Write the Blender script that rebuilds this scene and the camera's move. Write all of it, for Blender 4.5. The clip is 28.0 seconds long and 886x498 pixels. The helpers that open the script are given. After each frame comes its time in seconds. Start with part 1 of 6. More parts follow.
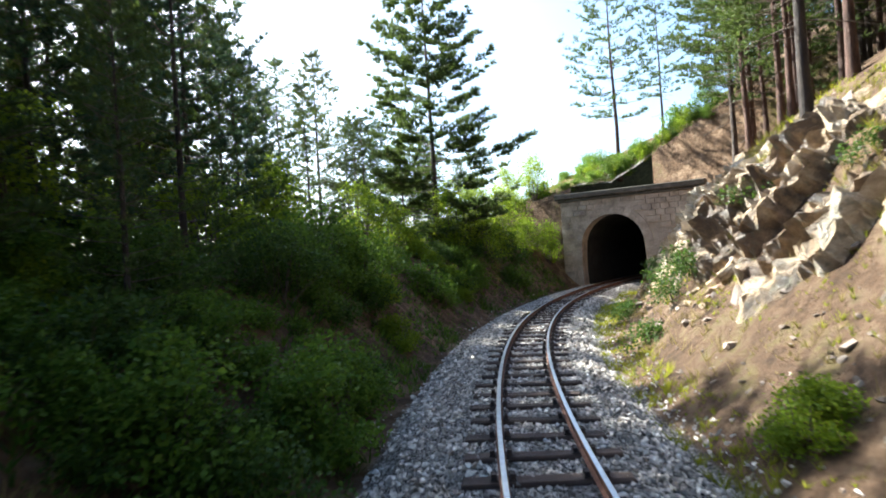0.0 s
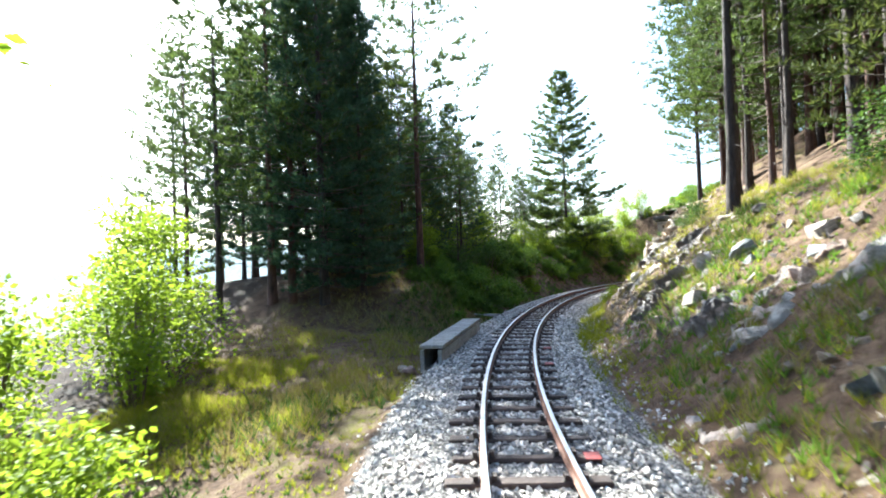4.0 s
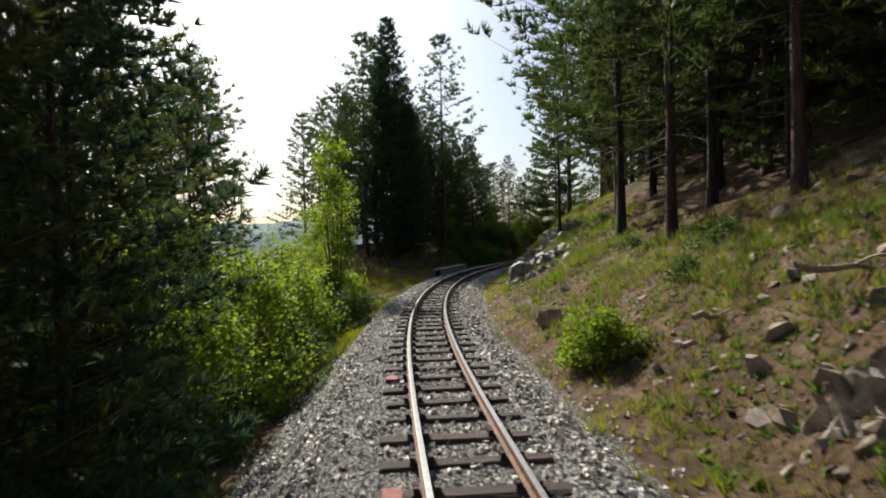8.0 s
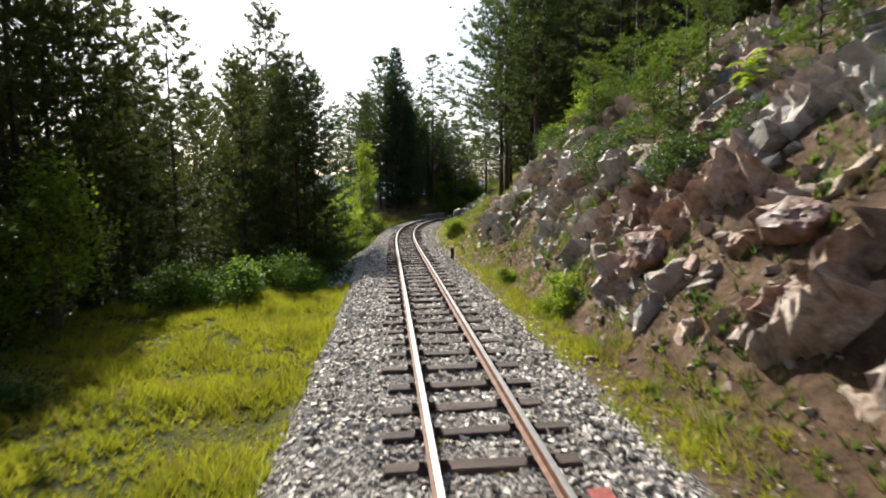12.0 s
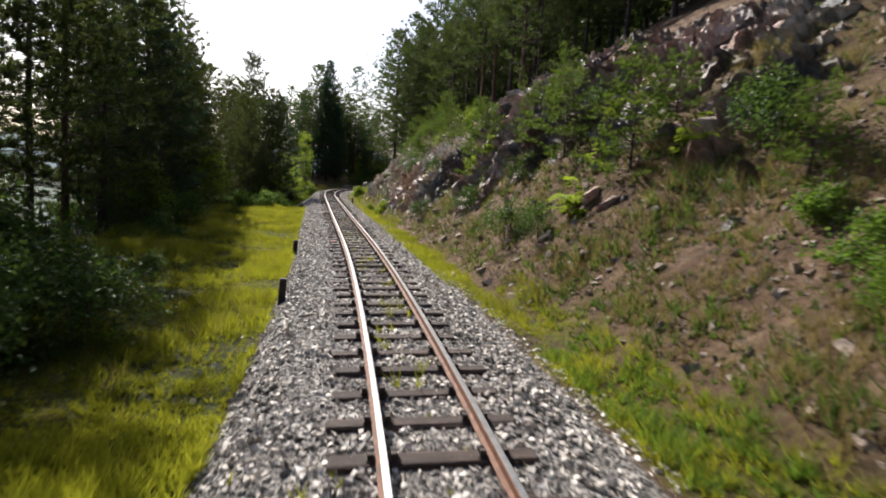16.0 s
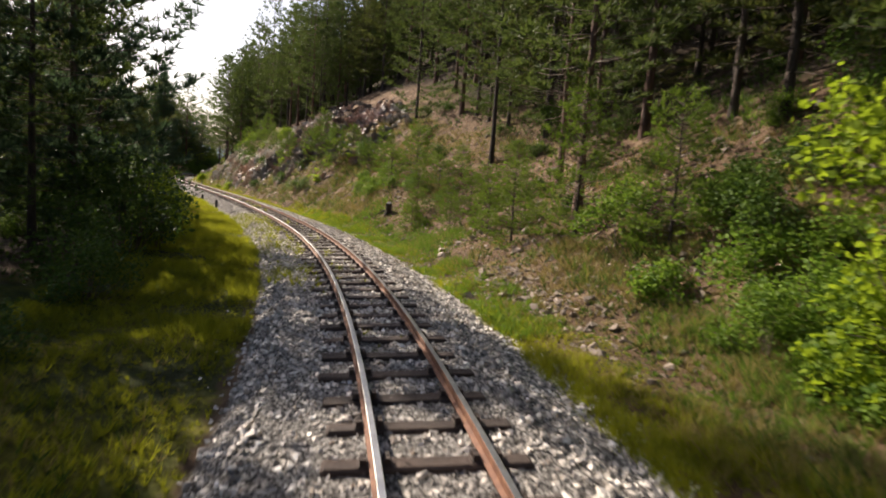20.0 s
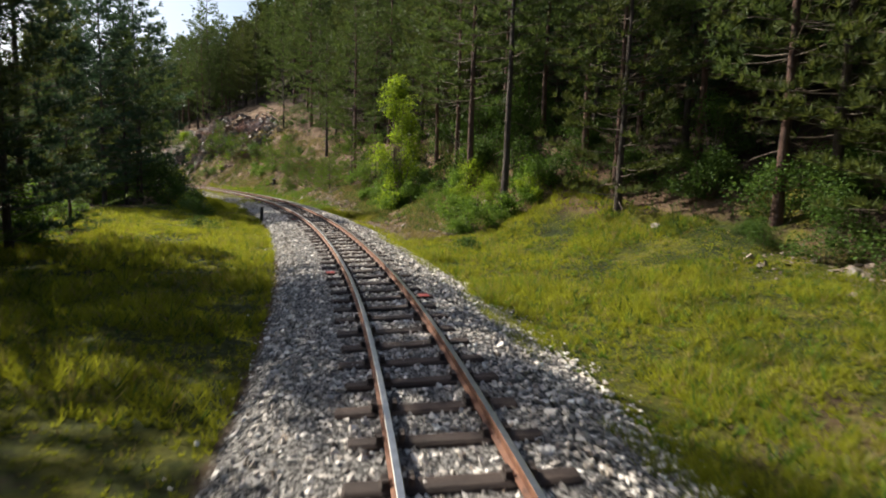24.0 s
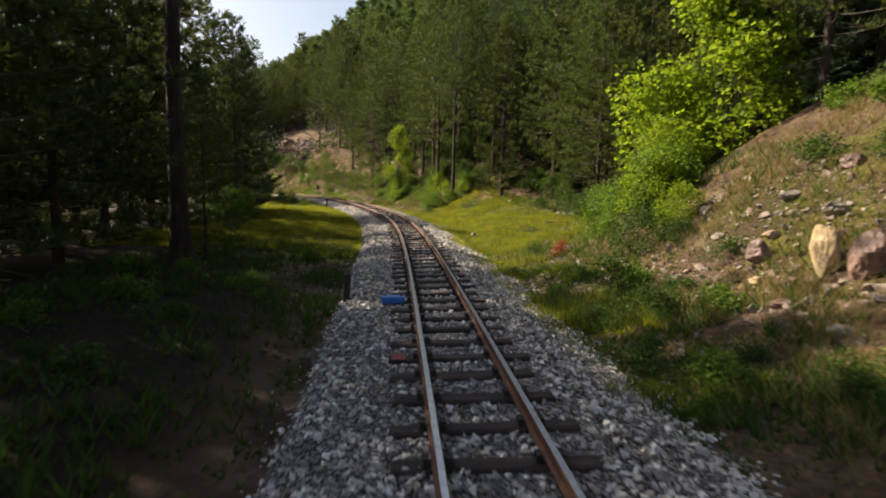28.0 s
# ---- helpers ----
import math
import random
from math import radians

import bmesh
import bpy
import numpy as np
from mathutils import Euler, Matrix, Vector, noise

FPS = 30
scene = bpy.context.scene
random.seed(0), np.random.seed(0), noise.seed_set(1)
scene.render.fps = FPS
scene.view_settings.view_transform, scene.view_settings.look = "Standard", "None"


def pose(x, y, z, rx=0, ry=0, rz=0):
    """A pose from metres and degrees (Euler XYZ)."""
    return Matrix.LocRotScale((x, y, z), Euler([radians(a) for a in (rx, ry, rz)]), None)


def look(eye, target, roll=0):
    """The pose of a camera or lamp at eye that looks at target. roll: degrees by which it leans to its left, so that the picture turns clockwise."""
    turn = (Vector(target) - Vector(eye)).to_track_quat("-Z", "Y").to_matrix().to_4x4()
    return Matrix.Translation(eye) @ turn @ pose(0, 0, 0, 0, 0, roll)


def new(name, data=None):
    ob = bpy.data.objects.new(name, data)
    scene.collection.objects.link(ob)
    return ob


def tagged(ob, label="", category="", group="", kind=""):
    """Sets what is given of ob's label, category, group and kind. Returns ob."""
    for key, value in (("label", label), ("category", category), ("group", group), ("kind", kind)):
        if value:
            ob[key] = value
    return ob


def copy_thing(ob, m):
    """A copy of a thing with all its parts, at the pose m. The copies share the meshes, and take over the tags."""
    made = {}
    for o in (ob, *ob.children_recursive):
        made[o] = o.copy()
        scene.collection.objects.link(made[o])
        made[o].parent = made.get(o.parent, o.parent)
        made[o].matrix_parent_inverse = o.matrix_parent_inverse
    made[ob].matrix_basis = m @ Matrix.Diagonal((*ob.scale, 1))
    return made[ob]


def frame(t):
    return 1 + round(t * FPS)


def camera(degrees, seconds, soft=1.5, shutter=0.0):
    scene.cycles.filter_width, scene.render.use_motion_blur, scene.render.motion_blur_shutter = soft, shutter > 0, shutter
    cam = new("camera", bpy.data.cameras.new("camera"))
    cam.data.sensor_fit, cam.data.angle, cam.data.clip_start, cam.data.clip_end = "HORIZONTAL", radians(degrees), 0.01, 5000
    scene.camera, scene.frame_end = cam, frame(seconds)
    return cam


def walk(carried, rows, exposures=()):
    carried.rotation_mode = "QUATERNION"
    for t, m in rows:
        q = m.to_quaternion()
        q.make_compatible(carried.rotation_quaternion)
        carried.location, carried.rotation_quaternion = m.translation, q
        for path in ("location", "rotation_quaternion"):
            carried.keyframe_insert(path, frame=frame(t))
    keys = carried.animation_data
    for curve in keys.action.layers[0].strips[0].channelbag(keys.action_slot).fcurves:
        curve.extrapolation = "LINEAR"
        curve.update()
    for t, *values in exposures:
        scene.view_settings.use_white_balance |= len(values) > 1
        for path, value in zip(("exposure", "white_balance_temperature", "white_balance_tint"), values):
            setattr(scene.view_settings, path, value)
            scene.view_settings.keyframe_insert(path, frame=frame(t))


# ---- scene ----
# ---------------------------------------------------------------- camera
K0, KSTEP = -10.0, 7.0
KAPPA = [-0.2229, -0.0827, 0.05752, 0.1337, 0.1885, 0.8518, 1.066, 0.7681, 0.8893, 1.146, 1.201, 1.352, 0.6221, 0.3331, 0.3349, -0.0316, -0.04549, 0.09167, -0.07243, -0.5724, -1.083, -1.36, -1.653, -1.387, -1.391, -1.613, -1.72, -1.72, -1.72, -1.72, -1.72]  # turn of the line, per cent of a radian a metre
RISE = [0, -0.065, -0.12, -0.063, 0.0185, 0.0645, 0.19, 0.223, 0.213, 0.209]
CANT = [0.941, 1.61, 2.19, 2.15, 1.04, -0.206, -0.766, -0.751, -0.491, -0.185]
FOV = 71.97
ROWS = [
    (0.0, -56.271, 140.953, 2.099, 90.77, 3.94, 8.84),
    (0.5, -55.792, 138.495, 2.096, 90.59, 3.19, 10.12),
    (1.0, -55.226, 136.045, 2.093, 91.24, 3.56, 12.48),
    (1.5, -54.573, 133.607, 2.089, 90.85, 3.39, 15.04),
    (2.0, -53.827, 131.184, 2.084, 90.92, 2.97, 17.43),
    (2.5, -52.982, 128.783, 2.078, 91.09, 2.84, 19.81),
    (3.0, -52.036, 126.410, 2.071, 91.17, 2.73, 21.95),
    (3.5, -50.996, 124.069, 2.062, 91.00, 2.22, 23.69),
    (4.0, -49.868, 121.761, 2.053, 91.16, 2.22, 24.75),
    (4.5, -48.668, 119.498, 2.042, 91.53, 2.50, 24.73),
    (5.0, -47.411, 117.295, 2.030, 91.90, 2.86, 24.70),
    (5.5, -46.105, 115.148, 2.018, 92.05, 3.09, 25.63),
    (6.0, -44.761, 113.055, 2.005, 92.34, 3.03, 27.39),
    (6.5, -43.390, 111.008, 1.993, 91.94, 3.65, 29.33),
    (7.0, -42.004, 109.003, 1.982, 91.65, 2.95, 29.37),
    (7.5, -40.610, 107.032, 1.973, 91.92, 2.88, 29.87),
    (8.0, -39.219, 105.091, 1.964, 89.05, 1.74, 29.55),
    (8.5, -37.815, 103.140, 1.955, 88.62, 0.59, 29.62),
    (9.0, -36.376, 101.144, 1.948, 85.96, 0.08, 30.41),
    (9.5, -34.906, 99.101, 1.942, 86.18, 0.39, 29.78),
    (10.0, -33.408, 97.008, 1.936, 85.66, 0.71, 31.00),
    (10.5, -31.877, 94.867, 1.931, 85.74, 0.15, 29.04),
    (11.0, -30.312, 92.679, 1.926, 85.76, 0.31, 30.57),
    (11.5, -28.711, 90.446, 1.921, 85.15, 0.29, 30.01),
    (12.0, -27.074, 88.168, 1.915, 85.13, 0.70, 30.51),
    (12.5, -25.417, 85.866, 1.908, 84.68, -1.09, 30.45),
    (13.0, -23.761, 83.552, 1.901, 84.45, -1.43, 30.05),
    (13.5, -22.117, 81.221, 1.893, 84.12, -1.65, 29.15),
    (14.0, -20.489, 78.866, 1.885, 83.85, -1.82, 28.17),
    (14.5, -18.879, 76.487, 1.876, 83.82, -1.99, 27.37),
    (15.0, -17.287, 74.084, 1.867, 83.97, -2.63, 26.79),
    (15.5, -15.722, 71.653, 1.857, 84.39, -2.53, 25.52),
    (16.0, -14.192, 69.192, 1.848, 83.55, -3.65, 23.76),
    (16.5, -12.711, 66.681, 1.839, 84.28, -2.84, 20.78),
    (17.0, -11.299, 64.098, 1.831, 83.65, -3.75, 19.02),
    (17.5, -9.974, 61.431, 1.822, 83.57, -3.90, 17.23),
    (18.0, -8.738, 58.681, 1.814, 84.18, -3.78, 14.68),
    (18.5, -7.591, 55.853, 1.807, 84.13, -3.72, 12.45),
    (19.0, -6.536, 52.951, 1.800, 84.30, -3.85, 11.37),
    (19.5, -5.576, 49.979, 1.793, 84.14, -4.12, 9.24),
    (20.0, -4.707, 46.939, 1.786, 83.76, -4.06, 7.45),
    (20.5, -3.931, 43.870, 1.782, 83.41, -3.65, 5.73),
    (21.0, -3.246, 40.811, 1.780, 83.45, -3.84, 3.98),
    (21.5, -2.645, 37.765, 1.780, 82.99, -3.53, 1.75),
    (22.0, -2.126, 34.738, 1.783, 82.87, -3.32, 0.23),
    (22.5, -1.697, 31.733, 1.787, 82.75, -2.96, -1.12),
    (23.0, -1.367, 28.747, 1.793, 82.67, -2.57, -2.36),
    (23.5, -1.128, 25.782, 1.799, 82.65, -2.27, -3.52),
    (24.0, -0.970, 22.842, 1.806, 82.71, -1.70, -4.78),
    (24.5, -0.873, 19.920, 1.813, 82.75, -1.53, -4.58),
    (25.0, -0.812, 17.012, 1.819, 82.94, -1.47, -4.43),
    (25.5, -0.768, 14.125, 1.826, 83.15, -1.30, -4.39),
    (26.0, -0.737, 11.258, 1.833, 82.79, -1.07, -4.78),
    (26.5, -0.719, 8.412, 1.840, 83.26, -1.04, -4.88),
    (27.0, -0.709, 5.587, 1.848, 83.36, -1.22, -4.78),
    (27.5, -0.706, 2.783, 1.855, 82.86, -1.22, -4.34),
    (28.0, -0.706, 0.000, 1.862, 83.38, -1.09, -4.08),
]
cam = camera(FOV, 28.0, soft=1.8, shutter=0.25)
walk(cam, [(r[0], pose(*r[1:])) for r in ROWS],
     exposures=[(0.0, 2.45, 5450, 4), (1.0, 2.85, 5650, 8), (2.0, 2.8, 5300, 4), (3.5, 3.0, 5150, 3), (5.5, 1.25, 5900, 5), (8.0, 0.6, 5850, 6), (9.0, 1.3, 5100, 5), (10.0, 1.5, 5450, 6), (12.0, 1.1, 5900, 8), (13.0, 0.95, 5800, 10), (16.0, 0.85, 5800, 12), (17.0, 0.75, 6050, 12), (19.0, 0.9, 6600, 16), (20.0, 1.05, 6500, 14), (21.0, 1.0, 6700, 15), (24.0, 1.0, 6050, 8), (25.0, 1.15, 6350, 22), (26.0, 1.1, 6250, 20), (28.0, 1.1, 6750, 10)])

# ---------------------------------------------------------------- light
SUN_AZ, SUN_EL = 56.0, 37.0   # degrees to the left of +y, and up
to_sun = Vector((-math.sin(radians(SUN_AZ)) * math.cos(radians(SUN_EL)),
                 math.cos(radians(SUN_AZ)) * math.cos(radians(SUN_EL)), math.sin(radians(SUN_EL))))
sun = new("sun", bpy.data.lights.new("sun", "SUN"))
sun.data.energy, sun.data.angle, sun.data.color = 5.0, radians(0.6), (1.0, 0.89, 0.72)
sun.matrix_world = look(to_sun * 200, (0, 0, 0))
world = bpy.data.worlds.new("sky")
scene.world = world
world.use_nodes = True
wn = world.node_tree.nodes
sky = wn.new("ShaderNodeTexSky")
sky.sky_type, sky.sun_disc = "NISHITA", False
sky.sun_elevation, sky.sun_rotation = radians(SUN_EL), radians(-SUN_AZ)
sky.air_density, sky.dust_density, sky.altitude = 1.0, 5.5, 700
wn["Background"].inputs["Strength"].default_value = 0.077
world.node_tree.links.new(sky.outputs["Color"], wn["Background"].inputs["Color"])

# ---------------------------------------------------------------- the line of the track
STEP = 0.5
S_AX = np.arange(K0, 226.0, STEP)
_k = np.interp(S_AX, K0 + KSTEP * np.arange(len(KAPPA)), np.array(KAPPA) / 100)
_th = np.cumsum(_k) * STEP
_i0 = int(round(-K0 / STEP))
_th -= _th[_i0]
_x = np.cumsum(-np.sin(_th)) * STEP
_y = np.cumsum(np.cos(_th)) * STEP
_x -= _x[_i0]
_y -= _y[_i0]
_z = np.interp(S_AX, K0 + 25.0 * np.arange(len(RISE)), RISE)
_z = np.convolve(np.pad(_z, 20, mode="edge"), np.ones(41) / 41, "valid")
_c = np.radians(np.interp(S_AX, K0 + 25.0 * np.arange(len(CANT)), CANT))


def line(s):
    """x, y, z, heading and cant of the track at s metres (arrays or numbers); straight on before its first point."""
    s = np.asarray(s, float)
    c = np.clip(s, K0, S_AX[-1])
    th = np.interp(c, S_AX, _th)
    over = s - c
    return (np.interp(c, S_AX, _x) - np.sin(th) * over, np.interp(c, S_AX, _y) + np.cos(th) * over,
            np.interp(c, S_AX, _z), th, np.interp(c, S_AX, _c))


PORTAL = 189.8
D_R = [1.15, 1.6, 2.4, 3.5, 5, 7, 10, 16, 26, 40]
RIGHT = {
    -60: (-.36, -.45, .2, 1.5, 2.8, 4.5, 8, 14, 22), 7: (-.36, -.45, -.2, .4, 2.0, 4.4, 8, 14, 22), 14: (-.36, -.45, -.2, .6, 2.2, 4.2, 8, 14, 22),
    20: (-.36, -.6, -.5, -.1, .9, 2.4, 6, 13, 22), 24: (-.36, -.55, -.45, -.35, -.25, .2, 4, 12, 22), 33: (-.36, -.5, -.45, -.35, -.2, .1, 3.5, 12, 22),
    40: (-.36, -.5, -.45, -.3, 0, 1.2, 5, 13, 23)}
RIGHT.update({
    45: (-.36, -.5, -.4, -.2, .8, 3, 6.5, 14, 24), 49: (-.36, -.5, -.4, .3, 1.5, 3.6, 7.5, 15, 25), 53: (-.36, -.45, -.4, 0, 1.4, 4, 8, 15, 25),
    59: (-.36, -.4, 0, .7, 2, 4.5, 8, 16, 26), 66: (-.36, -.4, -.2, .6, 1.7, 4, 8, 16, 27), 74: (-.36, -.3, .4, 1.6, 2.8, 5, 9, 17, 28),
    80: (-.36, -.4, .3, 1.6, 3.4, 6, 10, 18, 29)})
RIGHT.update({
    87: (-.36, -.4, .8, 2.7, 4.9, 7.1, 11, 19, 30), 95: (-.36, -.38, 1.0, 3.0, 5.1, 7.3, 11.2, 19, 30), 104: (-.36, -.38, 1.3, 3.2, 4.8, 6.7, 10.4, 18, 29),
    113: (-.36, -.4, 1.4, 3.4, 4.9, 6.7, 10, 17, 27), 118: (-.36, -.3, 1.2, 3.1, 4.3, 6, 9, 16, 26), 123: (-.36, -.2, .6, 1.6, 2.8, 4.5, 8, 15, 24),
    130: (-.36, 0, .5, 1.3, 2.4, 4, 7.5, 14, 23)})
RIGHT.update({
    137: (-.36, .1, .7, 1.6, 2.8, 4.4, 8, 14, 23), 142: (-.36, .1, 1, 2.4, 3.4, 5, 8.5, 14, 23), 150: (-.36, .2, 1.2, 2.7, 3.6, 5.2, 9, 15, 24),
    158: (-.36, .2, 1.3, 2.6, 3.8, 5.5, 9, 15, 24), 167: (-.36, 0, 1.2, 3.1, 5, 6.8, 10, 16, 25), 178: (-.36, -.25, .8, 3.0, 5.0, 7, 10, 16, 25),
    188: (-.36, -.3, .6, 2.9, 5.2, 7.2, 10.5, 16, 25)})
D_L = [1.35, 1.9, 2.6, 4, 6, 9, 14, 22, 32, 45]
LEFT = {
    -60: (-.5, -.5, -.4, -.3, -.2, -.5, -3, -8, -15), 6: (-.45, -.3, -.05, .15, .25, -.3, -3, -8, -15), 18: (-.45, -.4, -.3, -.15, -.1, -.5, -3.5, -9, -15),
    30: (-.5, -.45, -.4, -.3, -.3, -.8, -4, -9, -15), 60: (-.5, -.45, -.4, -.35, -.4, -1, -4, -9, -15), 108: (-.5, -.5, -.45, -.45, -.7, -1.6, -5, -10, -15),
    115: (-.7, -1, -1.5, -2, -2.6, -4, -7, -11, -16)}
LEFT.update({
    128: (-.75, -1.1, -1.7, -2.3, -2.9, -4.2, -7, -11, -16), 139: (-.6, -.8, -1.2, -1.5, -1.9, -3, -6, -11, -16), 145: (-.4, -.45, -.6, -.7, -.8, -1.3, -3.6, -9, -16),
    152: (-.4, -.35, -.15, 0, 0, -.2, -2.5, -8, -15), 157: (-.4, -.3, 1.0, 1.7, 1.7, 1.2, -1, -6, -14), 170: (-.35, .1, 1.5, 2.2, 2.3, 1.8, -.5, -5, -13),
    188: (-.3, .4, 2.1, 3.2, 3.6, 3.5, 2, -2, -10)})


def _smooth(a, b, x):
    t = np.clip((x - a) / (b - a), 0, 1)
    return t * t * (3 - 2 * t)


def _fbm(x, y, seed, octaves=4):
    """Smooth value noise, about -1 to 1, on arrays."""
    out, amp = 0.0, 0.5
    for o in range(octaves):
        xi, yi = np.floor(x), np.floor(y)
        fx, fy = x - xi, y - yi
        fx, fy = fx * fx * (3 - 2 * fx), fy * fy * (3 - 2 * fy)

        def h(a, b):
            v = np.sin(a * 127.1 + b * 311.7 + seed * 17.3 + o * 5.1) * 43758.5453
            return (v - np.floor(v)) * 2 - 1
        out = out + amp * ((h(xi, yi) * (1 - fx) + h(xi + 1, yi) * fx) * (1 - fy) + (h(xi, yi + 1) * (1 - fx) + h(xi + 1, yi + 1) * fx) * fy)
        x, y, amp = x * 2.03 + 3.7, y * 2.03 + 1.3, amp * 0.5
    return out


def _table(keys, ds, s, d):
    ks = sorted(keys)
    grid = np.array([(-.17, *keys[k]) for k in ks])
    f = np.interp(s, ks, np.arange(len(ks)))
    i = np.clip(f.astype(int), 0, len(ks) - 2)
    u = f - i
    u = u * u * (3 - 2 * u)
    g = np.interp(d, ds, np.arange(len(ds)))
    j = np.clip(g.astype(int), 0, len(ds) - 2)
    v = g - j
    at = lambda a, b: grid[a, b]
    return (at(i, j) * (1 - v) + at(i, j + 1) * v) * (1 - u) + (at(i + 1, j) * (1 - v) + at(i + 1, j + 1) * v) * u


ROCKY = [(81, 100, 1.0), (100, 109, .8), (109, 121, 1.0), (136, 147, .6), (146, 160, .45), (160, 187, 1.0)]


def rockiness(s, d):
    r = 0 * s
    for a, b, w in ROCKY:
        r = np.maximum(r, w * _smooth(a - 2.5, a + 2.5, s) * (1 - _smooth(b - 2.5, b + 2.5, s)))
    top = np.interp(s, [80, 88, 100, 110, 120, 140, 150, 190], [9, 11, 9, 7, 6.5, 6, 5.5, 6])
    return r * _smooth(2.3, 3.0, d) * (1 - _smooth(top - 1.5, top + 1, d))


def ground_z(s, d):
    """Height of the ground over the world's zero, at s along the track and d to its right (arrays)."""
    s, d = np.asarray(s, float), np.asarray(d, float)
    h = np.where(d >= 0, _table(RIGHT, D_R, s, np.maximum(d, 0)), _table(LEFT, D_L, s, np.maximum(-d, 0)))
    a = np.abs(d)
    rough = _smooth(1.9, 4.0, a)
    h = h + rough * (0.16 * _fbm(s * .55, d * .55, 1) + 0.10 * _fbm(s * 1.7, d * 1.7, 2, 3) * _smooth(2, 9, d))
    rk = rockiness(s, d)
    ledge = np.abs(_fbm(s * .35 + d * .5, d * .9 - s * .22, 5, 4))
    h = h + rk * 0.7 * (ledge - .2)
    # the hill over the tunnel
    hill = 5.2 + .32 * (s - PORTAL) + .55 * np.maximum(d, 0) + .25 * np.minimum(d + 2, 0) - .02 * np.minimum(d + 6, 0) ** 2
    h = np.where(s > PORTAL + .3, np.maximum(h, np.maximum(hill, -16) + .25 * _fbm(s * .4, d * .4, 4)), h)
    return h + line(s)[2]


def place(s, d, up=0.0):
    x, y, z, th, _ = line(s)
    return Vector((float(x + math.cos(th) * d), float(y + math.sin(th) * d), float(ground_z(np.array([s]), np.array([d]))[0]) + up))


def turn_at(s):
    """The heading of the track, in degrees."""
    return math.degrees(float(line(s)[3]))

# ---------------------------------------------------------------- materials
def material(name):
    m = bpy.data.materials.new(name)
    m.use_nodes = True
    t = m.node_tree
    return m, t, t.nodes["Principled BSDF"], t.links


def noise_node(t, scale, detail=6.0, rough=0.6, kind="OBJECT_SPACE", stretch=None, space=None):
    n = t.nodes.new("ShaderNodeTexNoise")
    n.inputs["Scale"].default_value, n.inputs["Detail"].default_value, n.inputs["Roughness"].default_value = scale, detail, rough
    co = t.nodes.new("ShaderNodeTexCoord")
    src = co.outputs["Object"]
    if space == "world":
        g = t.nodes.new("ShaderNodeNewGeometry")
        src = g.outputs["Position"]
    if stretch:
        mp = t.nodes.new("ShaderNodeMapping")
        mp.inputs["Scale"].default_value = stretch
        t.links.new(src, mp.inputs["Vector"])
        src = mp.outputs["Vector"]
    t.links.new(src, n.inputs["Vector"])
    return n.outputs["Fac"]


def ramp(t, fac, stops):
    r = t.nodes.new("ShaderNodeValToRGB")
    el = r.color_ramp.elements
    while len(el) < len(stops):
        el.new(0.5)
    for e, (p, c) in zip(el, stops):
        e.position, e.color = p, (*c, 1)
    t.links.new(fac, r.inputs["Fac"])
    return r.outputs["Color"]


def mix(t, fac, a, b, kind="MIX"):
    n = t.nodes.new("ShaderNodeMix")
    n.data_type, n.blend_type = "RGBA", kind
    for sock, v in ((n.inputs[0], fac), (n.inputs[6], a), (n.inputs[7], b)):
        if isinstance(v, (int, float)):
            sock.default_value = v
        elif isinstance(v, tuple):
            sock.default_value = (*v, 1)
        else:
            t.links.new(v, sock)
    return n.outputs[2]


def maths(t, op, a, b=0.0):
    n = t.nodes.new("ShaderNodeMath")
    n.operation, n.use_clamp = op, False
    for sock, v in ((n.inputs[0], a), (n.inputs[1], b)):
        if isinstance(v, (int, float)):
            sock.default_value = v
        else:
            t.links.new(v, sock)
    return n.outputs[0]


def bump(t, p, height, strength, distance=0.02):
    b = t.nodes.new("ShaderNodeBump")
    b.inputs["Strength"].default_value, b.inputs["Distance"].default_value = strength, distance
    t.links.new(height, b.inputs["Height"])
    t.links.new(b.outputs["Normal"], p.inputs["Normal"])


def own_random(t):
    return t.nodes.new("ShaderNodeObjectInfo").outputs["Random"]


def island_random(t):
    return t.nodes.new("ShaderNodeNewGeometry").outputs["Random Per Island"]


def speckled(name, stops, scale, roughness, fine=0.0, bumps=0.3, dist=0.02, metal=0.0, stretch=None, vary=None, amount=0.5, spread=(.35, .72)):
    """A mottled surface: a ramp over noise, finer noise over it, relief, and a shift from piece to piece."""
    m, t, p, l = material(name)
    base = ramp(t, noise_node(t, scale, stretch=stretch), stops)
    if fine:
        base = mix(t, 0.5, base, ramp(t, noise_node(t, fine, 3.0, stretch=stretch), [(.3, (.25, .25, .25)), (.7, (.8, .8, .8))]), "OVERLAY")
    if vary:
        r = own_random(t) if vary == "object" else island_random(t)
        base = mix(t, amount, base, ramp(t, r, [(0, (spread[0],) * 3), (1, (spread[1], spread[1] * .975, spread[1] * .95))]), "OVERLAY")
    l.new(base, p.inputs["Base Color"])
    p.inputs["Roughness"].default_value, p.inputs["Metallic"].default_value = roughness, metal
    if bumps:
        bump(t, p, noise_node(t, fine or scale * 4, 5.0, stretch=stretch), bumps, dist)
    return m


